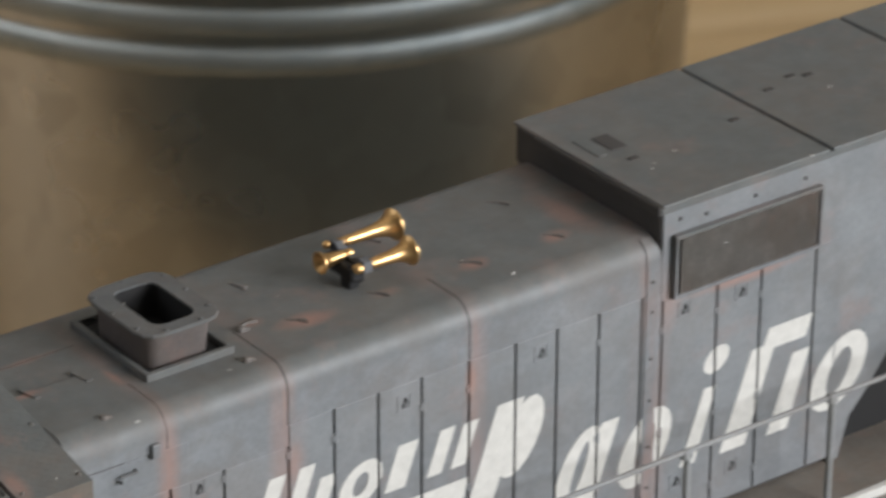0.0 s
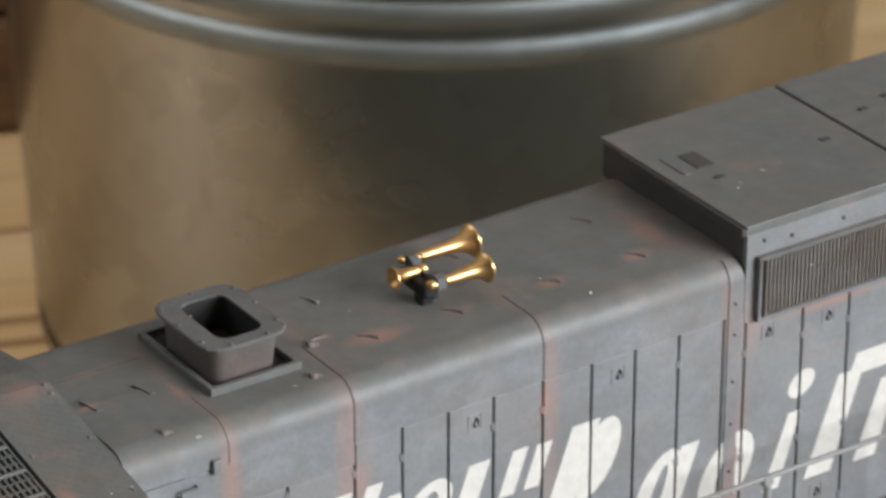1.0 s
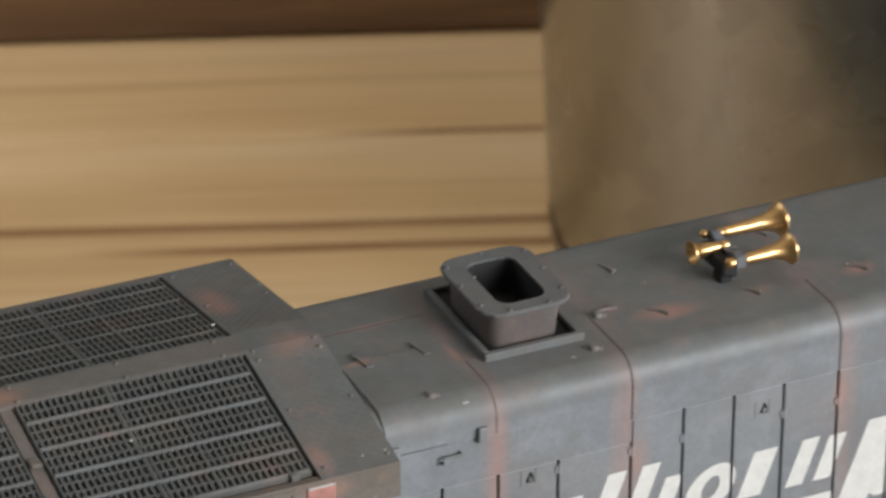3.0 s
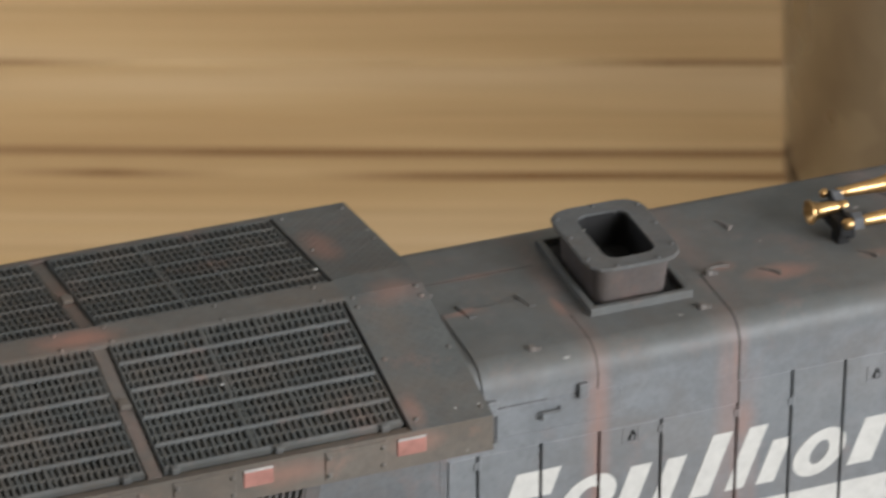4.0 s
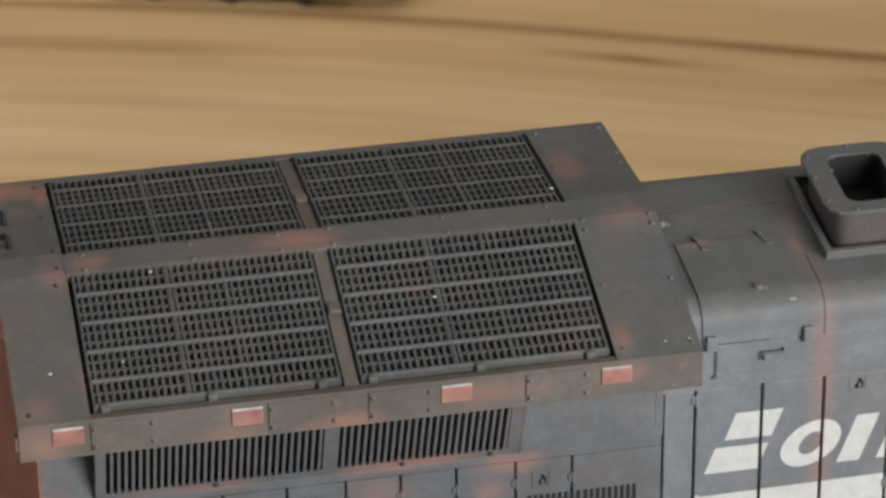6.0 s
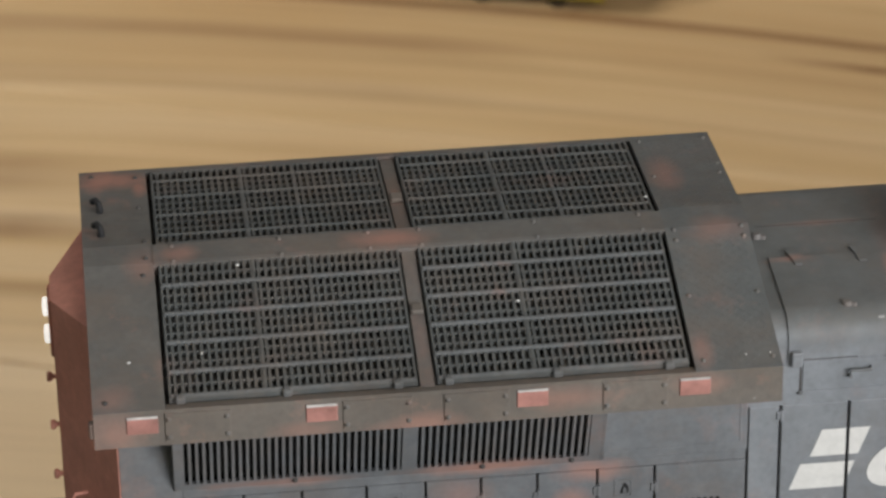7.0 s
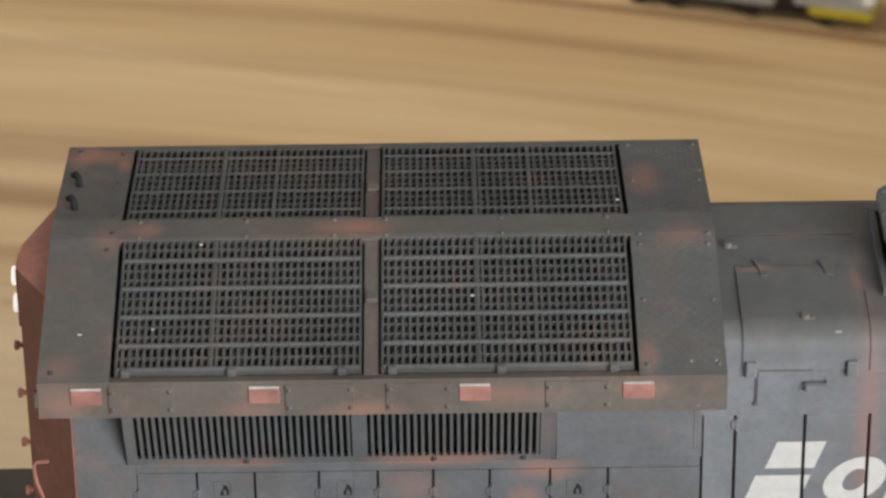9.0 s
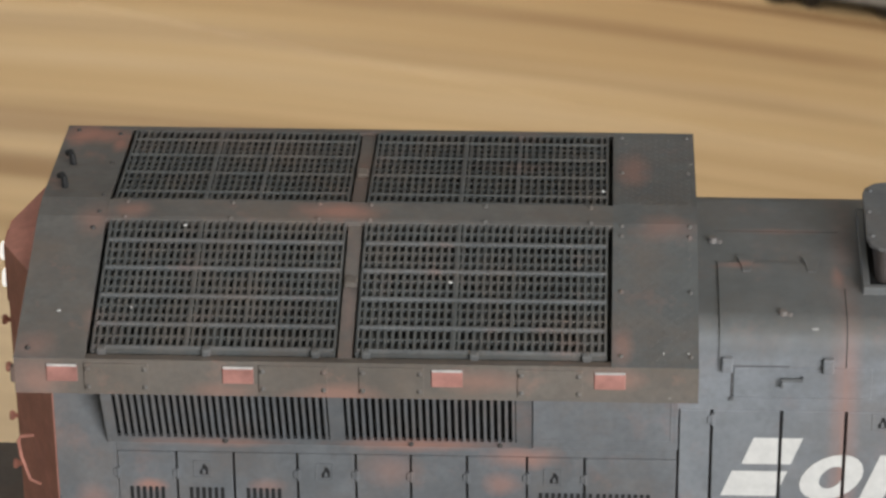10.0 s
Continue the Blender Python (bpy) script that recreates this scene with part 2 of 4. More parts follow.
# grain streaks of the floor: across the boards, half width, start and end along the boards (metres), strength
STREAKS = [(0.000, 0.0032, -0.62, -0.275, 0.85), (0.001, 0.0022, -0.19, -0.15, 0.6), (0.001, 0.0026, -0.10, 0.60, 0.95), (-0.079, 0.0048, -0.70, 0.9, 0.9), (-0.084, 0.010, -0.60, 0.5, 0.14),
           (-0.097, 0.0038, -0.335, -0.225, 0.95), (-0.098, 0.0048, -0.205, 0.9, 1.0), (-0.112, 0.010, -1.2, -0.42, 0.38), (-0.120, 0.014, -1.2, -0.40, 0.15), (-0.154, 0.011, -1.2, -0.42, 0.22),
           (-0.236, 0.020, -1.3, -0.545, 0.42), (-0.274, 0.014, -1.3, -0.53, 0.55), (-0.318, 0.008, -1.3, -0.50, 0.3), (0.052, 0.003, -0.9, 0.2, 0.3), (-0.045, 0.004, -0.2, 0.7, 0.2)]


def wood_floor():
    """Pale pine whose grain runs along the boards and bends away at one end."""
    m, nt, bsdf = material("pale_oiled_floorboards")
    pos = nt.nodes.new("ShaderNodeNewGeometry").outputs["Position"]
    mp = nt.nodes.new("ShaderNodeMapping")
    mp.vector_type = "TEXTURE"
    mp.inputs["Location"].default_value = (0.6145, 1.094, FLOOR)
    mp.inputs["Rotation"].default_value = (0, 0, radians(PLANK_TURN))
    nt.links.new(pos, mp.inputs[0])
    sep = nt.nodes.new("ShaderNodeSeparateXYZ")
    nt.links.new(mp.outputs[0], sep.inputs[0])
    u = sep.outputs[0]
    sag = maths(nt, "MINIMUM", maths(nt, "MAXIMUM", maths(nt, "SUBTRACT", -0.34, u), 0.0), 0.55)
    sway = noise_of(nt, mp.outputs[0], 3.0, 2, 0.5, (0.7, 1.5, 1.0))
    c = maths(nt, "ADD", sep.outputs[1], maths(nt, "MULTIPLY", maths(nt, "MULTIPLY", sag, sag), 0.30))
    c = maths(nt, "ADD", c, maths(nt, "MULTIPLY", maths(nt, "SUBTRACT", sway, 0.5), 0.012))
    comb = nt.nodes.new("ShaderNodeCombineXYZ")
    nt.links.new(u, comb.inputs[0])
    nt.links.new(c, comb.inputs[1])
    v = comb.outputs[0]
    wide = noise_of(nt, v, 13, 4, 0.6, (0.09, 1.7, 1.0))
    streak = noise_of(nt, v, 26, 5, 0.6, (0.05, 2.0, 1.0))
    grain = noise_of(nt, v, 130, 3, 0.6, (0.03, 2.2, 1.0))
    col = ramp(nt, wide, [(0.32, (0.535, 0.355, 0.178)), (0.47, (0.625, 0.44, 0.235)), (0.66, (0.72, 0.542, 0.335))])
    col = mix(nt, ramp(nt, streak, [(0.55, grey(0.0)), (0.64, grey(0.24))]), col, (0.32, 0.185, 0.085))
    # boards turn paler on their near side
    paler_side = maths(nt, "DIVIDE", maths(nt, "SUBTRACT", -0.32, c), 0.05, clamp=True)
    col = mix(nt, maths(nt, "MULTIPLY", paler_side, 0.7), col, (0.82, 0.65, 0.44))
    col = mix(nt, ramp(nt, grain, [(0.45, grey(0.0)), (0.7, grey(0.22))]), col, (0.26, 0.16, 0.07))
    uneven = ramp(nt, noise_of(nt, v, 30, 4, 0.6, (0.2, 1.5, 1.0)), [(0.3, grey(0.6)), (0.55, grey(1.0))])
    for at, half, u0, u1, strength in STREAKS:
        across = maths(nt, "MULTIPLY", maths(nt, "SUBTRACT", 1.0, maths(nt, "DIVIDE", maths(nt, "ABSOLUTE", maths(nt, "SUBTRACT", c, at)), half)), 1.8, clamp=True)
        first = maths(nt, "DIVIDE", maths(nt, "SUBTRACT", u, u0), 0.05, clamp=True)
        last = maths(nt, "DIVIDE", maths(nt, "SUBTRACT", u1, u), 0.05, clamp=True)
        fac = maths(nt, "MULTIPLY", maths(nt, "MULTIPLY", across, maths(nt, "MULTIPLY", first, last)), maths(nt, "MULTIPLY", uneven, strength))
        col = mix(nt, fac, col, (0.20, 0.095, 0.038))
    info = nt.nodes.new("ShaderNodeObjectInfo").outputs["Random"]
    col = mix(nt, maths(nt, "MULTIPLY", info, 0.2), col, (0.46, 0.31, 0.15))
    nt.links.new(col, bsdf.inputs["Base Color"])
    bsdf.inputs["Roughness"].default_value = 0.45
    bump(nt, bsdf, grain, 0.0004, 0.3)
    return m


def dark_wood():
    m, nt, bsdf = material("dark_walnut_boards")
    co = nt.nodes.new("ShaderNodeTexCoord").outputs["Object"]
    a = noise_of(nt, co, 10, 5, 0.6, (0.3, 1.0, 5.0))
    nt.links.new(ramp(nt, a, [(0.3, (0.09, 0.046, 0.023)), (0.5, (0.165, 0.092, 0.047)), (0.7, (0.30, 0.185, 0.10))]), bsdf.inputs["Base Color"])
    bsdf.inputs["Roughness"].default_value = 0.5
    bump(nt, bsdf, a, 0.0005, 0.3)
    return m


def galvanised(name, smooth, dull, low, high):
    m, nt, bsdf = material(name)
    co = nt.nodes.new("ShaderNodeTexCoord").outputs["Object"]
    vor = node(nt, "ShaderNodeTexVoronoi", Scale=70.0)
    nt.links.new(co, vor.inputs["Vector"])
    big = noise_of(nt, co, 9, 4, 0.6)
    col = ramp(nt, vor.outputs["Color"], [(0.1, low), (0.9, high)])
    col = mix(nt, ramp(nt, big, [(0.4, grey(0.0)), (0.7, grey(0.35))]), col, tuple(c * 0.85 for c in low))
    nt.links.new(col, bsdf.inputs["Base Color"])
    bsdf.inputs["Metallic"].default_value = 1.0
    nt.links.new(ramp(nt, big, [(0.3, grey(smooth)), (0.7, grey(dull))]), bsdf.inputs["Roughness"])
    bump(nt, bsdf, big, 0.002, 0.15)
    return m


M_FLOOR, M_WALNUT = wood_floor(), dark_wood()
# body tinted warm, bands cool: floor and window reflections put into the metal
M_GALV, M_BAND = galvanised("dull_galvanised_steel", 0.25, 0.33, (0.315, 0.303, 0.278), (0.375, 0.363, 0.335)), galvanised("cool_galvanised_band", 0.46, 0.58, (0.25, 0.275, 0.28), (0.31, 0.335, 0.34))

# ---- mesh helpers: loco lengths in millimetres, heights from the tabletop ----
ZB = 8.2
MM = 0.001


def box(bm, x0, x1, y0, y1, z0, z1, bevel=0.0, seg=1):
    r = bmesh.ops.create_cube(bm, size=1.0)
    for v in r["verts"]:
        v.co = Vector((x0 + (v.co.x + 0.5) * (x1 - x0), y0 + (v.co.y + 0.5) * (y1 - y0), z0 + (v.co.z + 0.5) * (z1 - z0)))
    if bevel:
        edges = list({e for v in r["verts"] for e in v.link_edges})
        bmesh.ops.bevel(bm, geom=edges, offset=bevel, segments=seg, affect="EDGES", profile=0.5)


def prism(bm, outline, a0, a1, axis="x"):
    """An outline of (y, z) points swept along x, or of (x, z) swept along y, or of (x, y) swept along z."""
    def put(p, a):
        u, w = p
        return {"x": (a, u, w), "y": (u, a, w), "z": (u, w, a)}[axis]
    lo = [bm.verts.new(put(p, a0)) for p in outline]
    hi = [bm.verts.new(put(p, a1)) for p in outline]
    n = len(outline)
    for i in range(n):
        bm.faces.new((lo[i], lo[(i + 1) % n], hi[(i + 1) % n], hi[i]))
    bm.faces.new(lo[::-1])
    bm.faces.new(hi)


def lathe(bm, profile, seg=32, axis="z"):
    """A profile of (radius, height) points turned about an axis."""
    rings = []
    for r, h in profile:
        ring = []
        for i in range(seg):
            a = 2 * math.pi * i / seg
            c, s = r * math.cos(a), r * math.sin(a)
            ring.append(bm.verts.new((c, s, h) if axis == "z" else (h, c, s)))
        rings.append(ring)
    for a, b in zip(rings, rings[1:]):
        for i in range(seg):
            bm.faces.new((a[i], a[(i + 1) % seg], b[(i + 1) % seg], b[i]))
    return rings


def rod(bm, pts, radius, seg=8):
    """A round bar through the points given."""
    rings = []
    for i, p in enumerate(pts):
        p = Vector(p)
        d = Vector(pts[min(i + 1, len(pts) - 1)]) - Vector(pts[max(i - 1, 0)])
        d.normalize()
        u = d.orthogonal().normalized() if i == 0 else (u - d * u.dot(d)).normalized()
        w = d.cross(u)
        rings.append([bm.verts.new(p + (u * math.cos(2 * math.pi * k / seg) + w * math.sin(2 * math.pi * k / seg)) * radius) for k in range(seg)])
    for a, b in zip(rings, rings[1:]):
        for k in range(seg):
            bm.faces.new((a[k], a[(k + 1) % seg], b[(k + 1) % seg], b[k]))
    bm.faces.new(rings[0][::-1])
    bm.faces.new(rings[-1])


def rounded_rect(x0, x1, y0, y1, r, n=5):
    pts = []
    for cx, cy, a0 in ((x1 - r, y1 - r, 0), (x0 + r, y1 - r, 90), (x0 + r, y0 + r, 180), (x1 - r, y0 + r, 270)):
        for k in range(n + 1):
            a = radians(a0 + 90 * k / n)
            pts.append((cx + r * math.cos(a), cy + r * math.sin(a)))
    return pts


def tube(bm, loops):
    """Rings of (outline, height) joined one after the other."""
    rings = [[bm.verts.new((x, y, z)) for x, y in pts] for pts, z in loops]
    n = len(rings[0])
    for a, b in zip(rings, rings[1:]):
        for i in range(n):
            bm.faces.new((a[i], a[(i + 1) % n], b[(i + 1) % n], b[i]))
    return rings


def mesh_of(name, bm, mat, scale=MM, smooth=False):
    bmesh.ops.recalc_face_normals(bm, faces=bm.faces[:])
    bmesh.ops.scale(bm, vec=(scale,) * 3, verts=bm.verts[:])
    me = bpy.data.meshes.new(name)
    bm.to_mesh(me)
    bm.free()
    me.materials.append(mat)
    if smooth:
        me.shade_smooth()
        me.set_sharp_from_angle(angle=radians(40))
    return me


def part(name, bm, mat, parent=None, label="", scale=MM, smooth=False, at=None):
    ob = new(name, mesh_of(name, bm, mat, scale, smooth))
    if at is not None:
        ob.matrix_basis = at
    ob.parent = parent
    return tagged(ob, label=label)


def shared(name, me, parent, at):
    ob = new(name, me)
    ob.matrix_basis = at
    ob.parent = parent
    return ob


def rivet_mesh(mat=None):
    bm = bmesh.new()
    lathe(bm, [(0.0, 0.17), (0.14, 0.13), (0.22, 0.03), (0.24, -0.08)], 8)
    return mesh_of("rivet", bm, mat or M_RAD, smooth=True)


def mm(x, y, z, rx=0, ry=0, rz=0):
    return pose(x * MM, y * MM, z * MM, rx, ry, rz)

# ---- the room ----
def room():
    def wall(name, x0, x1, y0, y1, holes=()):
        bm = bmesh.new()
        if holes and holes[0] == "y":
            _, hy0, hy1, hz0, hz1 = holes
            box(bm, x0, x1, y0, hy0, FLOOR, CEIL)
            box(bm, x0, x1, hy1, y1, FLOOR, CEIL)
            box(bm, x0, x1, hy0, hy1, FLOOR, hz0)
            box(bm, x0, x1, hy0, hy1, hz1, CEIL)
        elif holes:
            hx0, hx1, hz0, hz1 = holes
            box(bm, x0, hx0, y0, y1, FLOOR, CEIL)
            box(bm, hx1, x1, y0, y1, FLOOR, CEIL)
            box(bm, hx0, hx1, y0, y1, FLOOR, hz0)
            box(bm, hx0, hx1, y0, y1, hz1, CEIL)
        else:
            box(bm, x0, x1, y0, y1, FLOOR, CEIL)
        tagged(part(name, bm, M_WALL, scale=1.0), "plain warm painted room wall", "wall", kind="structure")

    wall("wall_south", RX0, RX1, RY0 - 0.12, RY0, (WX0, WX1, WZ0, WZ1))
    wall("wall_north", RX0, RX1, RY1, RY1 + 0.12)
    wall("wall_west", RX0 - 0.12, RX0, RY0 - 0.12, RY1 + 0.12, ("y", EY0, EY1, EZ0, EZ1))
    wall("wall_east", RX1, RX1 + 0.12, RY0 - 0.12, RY1 + 0.12)
    bm = bmesh.new()
    box(bm, RX0 - 0.12, RX1 + 0.12, RY0 - 0.12, RY1 + 0.12, CEIL, CEIL + 0.1)
    tagged(part("ceiling", bm, M_CEIL, scale=1.0), "plain white painted ceiling", "ceiling", kind="structure")
    bm = bmesh.new()
    for a, b, c, d in ((WX0, WX1, WZ0, WZ0 + 0.05), (WX0, WX1, WZ1 - 0.05, WZ1), (WX0, WX0 + 0.05, WZ0 + 0.05, WZ1 - 0.05), (WX1 - 0.05, WX1, WZ0 + 0.05, WZ1 - 0.05)):
        box(bm, a, b, RY0 - 0.10, RY0 - 0.05, c, d)
    tagged(part("window_1", bm, M_FRAME, scale=1.0), "white painted frame of an unseen window", "window", kind="structure")
    # west window, out of view, added to let light onto the floor
    bm = bmesh.new()
    for a, b, c, d in ((EY0, EY1, EZ0, EZ0 + 0.04), (EY0, EY1, EZ1 - 0.04, EZ1), (EY0, EY0 + 0.04, EZ0 + 0.04, EZ1 - 0.04), (EY1 - 0.04, EY1, EZ0 + 0.04, EZ1 - 0.04)):
        box(bm, RX0 - 0.10, RX0 - 0.05, a, b, c, d)
    tagged(part("added_window", bm, M_FRAME, scale=1.0), "white painted frame of an unseen window", "window", kind="structure")
    # bare subfloor; the boards are laid on it at the end of the file
    bm = bmesh.new()
    box(bm, RX0 - 0.12, RX1 + 0.12, RY0 - 0.12, RY1 + 0.12, FLOOR - 0.06, FLOOR - 0.018)
    return tagged(part("floor", bm, M_TABLE_DARK, scale=1.0), "pale pine floorboards with brown grain", "floor", kind="structure")


the_floor = room()


def table():
    root = tagged(new("table"), "table with a grey-green worn top under the locomotive", "table")
    root.location = (0.2, -0.3, FLOOR)
    x0, x1, y0, y1 = -0.9, 0.75, -0.42, 0.346
    bm = bmesh.new()
    box(bm, x0, x1, y0, y1, -FLOOR - 0.028, -FLOOR, 0.003, 2)
    part("tabletop", bm, M_TABLE, root, scale=1.0)
    for x in (x0 + 0.06, x1 - 0.06):
        for y in (y0 + 0.06, y1 - 0.06):
            bm = bmesh.new()
            box(bm, x - 0.03, x + 0.03, y - 0.03, y + 0.03, 0, -FLOOR - 0.028, 0.004, 2)
            part("leg", bm, M_TABLE_DARK, root, scale=1.0)


table()


# ---- galvanised can on the floor ----
def can():
    root = tagged(new("galvanised_can"), "large dull galvanised steel can with raised bands", "can")
    root.location = (0.7217, 0.9414, FLOOR)
    def turned(name, prof, label=""):
        bm = bmesh.new()
        lathe(bm, prof, 128)
        part(name, bm, M_BAND if name == "raised_band" else M_GALV, root, label, scale=1.0, smooth=True)
    turned("base_ring", [(0.0, 0.004), (0.152, 0.004), (0.158, 0.0), (0.1618, 0.005), (0.1623, 0.012), (0.158, 0.0125), (0.0, 0.0125)])
    body = [(0.0, 0.013), (0.1570, 0.013), (0.1615, 0.016), (0.1627, 0.022), (0.1698, 0.166), (0.1702, 0.1755)]
    body += [(0.1710, 0.204), (0.1714, 0.212), (0.1730, 0.250), (0.181, 0.430), (0.178, 0.430), (0.159, 0.022), (0.0, 0.022)]
    turned("body", body)
    for hb, wide, proud in ((0.1915, 0.0055, 0.0032), (0.2070, 0.0052, 0.0028)):
        base = 0.1698 + (hb - 0.166) * 0.03
        band = [(base - 0.001, hb - wide)]
        band += [(base + proud * math.sin(math.pi * k / 10), hb - wide * math.cos(math.pi * k / 10)) for k in range(11)]
        turned("raised_band", band + [(base - 0.001, hb + wide)])
    turned("rim", [(0.1775, 0.4305), (0.181, 0.4305), (0.185, 0.434), (0.187, 0.443), (0.183, 0.450), (0.179, 0.446), (0.1775, 0.4305)])


can()



def rug():
    """Thin dark rug, added unseen on the floor before the can to darken its reflection."""
    root = tagged(new("rug"), "thin dark grey-green rug added unseen to darken the can's reflection", "rug")
    root.matrix_basis = pose(0.482, 0.394, FLOOR, 0, 0, -15)
    def pile(name, w, d, r, z0, z1, mat):
        bm = bmesh.new()
        pts = rounded_rect(-w, w, -d, d, r, 8)
        rings = tube(bm, [(pts, z0), (pts, z1 - 0.002), ([(x * 0.994, y * 0.994) for x, y in pts], z1)])
        bm.faces.new(rings[0][::-1])
        bm.faces.new(rings[-1])
        part(name, bm, mat, root, scale=1.0)
    pile("backing", 0.405, 0.305, 0.05, 0.0, 0.003, M_TOY_DARK)
    pile("pile", 0.40, 0.30, 0.048, 0.003, 0.009, M_RUG)


rug()


def cabinet():
    """Low dark cabinet behind the can: stacked boards over a recessed plinth."""
    root = tagged(new("low_cabinet"), "dark stained wooden cabinet base with plank front", "cabinet")
    root.matrix_basis = pose(0.6995, 1.163, FLOOR, 0, 0, PLANK_TURN)
    z = 0.0
    for n, h in enumerate((0.055, 0.075, 0.11, 0.12)):
        bm = bmesh.new()
        box(bm, -0.75, 0.0, 0.006 if n == 1 else 0.0, 0.03, z + 0.001, z + h - 0.001, 0.003, 2)
        part("front_board", bm, M_WALNUT, root, scale=1.0)
        z += h
    bm = bmesh.new()
    box(bm, -0.75, 0.0, 0.03, 0.40, 0.0, z, 0.003, 1)
    part("carcass", bm, M_WALNUT, root, scale=1.0)


cabinet()


def toy():
    """Small grey and yellow toy vehicle standing on the floor boards."""
    root = tagged(new("toy_vehicle"), "small grey and yellow toy rail vehicle with dark underframe", "toy")
    root.matrix_basis = pose(0.213, 1.169, FLOOR, 0, 0, -16.7)
    bm = bmesh.new()
    box(bm, -112, -4, 4, 20, 1.2, 5.6, 1.0, 2)
    part("underframe", bm, M_TOY_DARK, root)
    bm = bmesh.new()
    box(bm, -27, 0, -2.6, 25.6, 5.2, 9.2, 0.8, 2)
    part("band", bm, M_TOY_YELLOW, root, "yellow lower band")
    bm = bmesh.new()
    box(bm, -34, -1, -2, 25, 8.5, 24, 2.0, 3)
    part("cab", bm, M_TOY_GREY, root, "light grey rounded cab")
    bm = bmesh.new()
    box(bm, -110, -42, -1, 24, 5.8, 22, 2.0, 3)
    part("body", bm, M_TOY_GREY, root, "light grey rounded body")
    # dark block fills the gap between cab and body
    bm = bmesh.new()
    box(bm, -44, -32, 1, 22, 4.0, 20, 0.8, 2)
    part("dark_gap_block", bm, M_TOY_DARK, root)
    bm = bmesh.new()
    box(bm, -90, -6, -2.3, 25.3, 19.0, 22.0, 0.3)
    part("window_strip", bm, M_TOY_DARK, root)
    bm = bmesh.new()
    box(bm, -108, -3, -1, 24, 24, 27, 1.0, 2)
    part("roof", bm, M_TOY_YELLOW, root, "yellow roof edge")
    bm = bmesh.new()
    bmesh.ops.create_uvsphere(bm, u_segments=12, v_segments=8, radius=3.2, matrix=Matrix.Translation((-2.2, -1.6, 15.5)))
    part("lamp", bm, M_LENS, root, "bright round lamp")
    for x in (-20, -52, -84, -100):
        for y in (1, 22):
            bm = bmesh.new()
            lathe(bm, [(0, -1.5), (4.6, -1.5), (5, -1), (5, 1), (4.6, 1.5), (0, 1.5)], 20)
            part("wheel", bm, M_TOY_DARK, root, at=mm(x, y, 5, 90, 0, 0))
    bm = bmesh.new()
    rod(bm, [(-3, 12, 16), (5, 12, 24), (11, 13, 26), (14, 14, 20), (17, 14.2, 8), (18, 14.2, 1.8)], 2.0)
    rod(bm, [(11, 13, 26), (17, 28, 32), (26, 44, 33), (36, 58, 24), (41, 64, 8), (44, 66, 2.2), (52, 66, 2.2)], 1.7)
    part("coupling_wire", bm, M_TOY_DARK, root, "bent dark coupling wire")


toy()

# ---- the locomotive ----
loco = tagged(new("model_locomotive"), "weathered grey model diesel locomotive with dusty radiator screens and red end", "model locomotive")
LOC = mm(0, 0, ZB)
RAD_DROP = 0.27
RAD_LOC, END_LOC = mm(0, 0, ZB - RAD_DROP), mm(0, 0, ZB - 0.55)


def piece(name, bm, mat, label="", smooth=False, at=LOC):
    return part(name, bm, mat, loco, label, smooth=smooth, at=at)


def radiator_piece(name, bm, mat, label=""):
    return piece(name, bm, mat, label, at=RAD_LOC)


DECK = 11.2
HALF = 11.0
ROOF = 42.8


def arch(half, top, r, foot_near, foot_far, thick=None, far=None):
    """Hood cross-section with rounded shoulders, open below when thick is given."""
    far = far or r

    def side(h, t, rr, rf):
        pts = [(-h, foot_near), (-h, t - rr)]
        for k in range(1, 8):
            a = math.pi / 2 * k / 8
            pts.append((-h + rr - rr * math.cos(a), t - rr + rr * math.sin(a)))
        pts += [(-h + rr, t), (h - rf, t)]
        for k in range(1, 8):
            a = math.pi / 2 * k / 8
            pts.append((h - rf + rf * math.sin(a), t - rf + rf * math.cos(a)))
        pts += [(h, t - rf), (h, foot_far)]
        return pts
    outer = side(half, top, r, far)
    if thick is None:
        return outer
    return outer + side(half - thick, top - thick, max(0.2, r - thick), max(0.2, far - thick))[::-1]


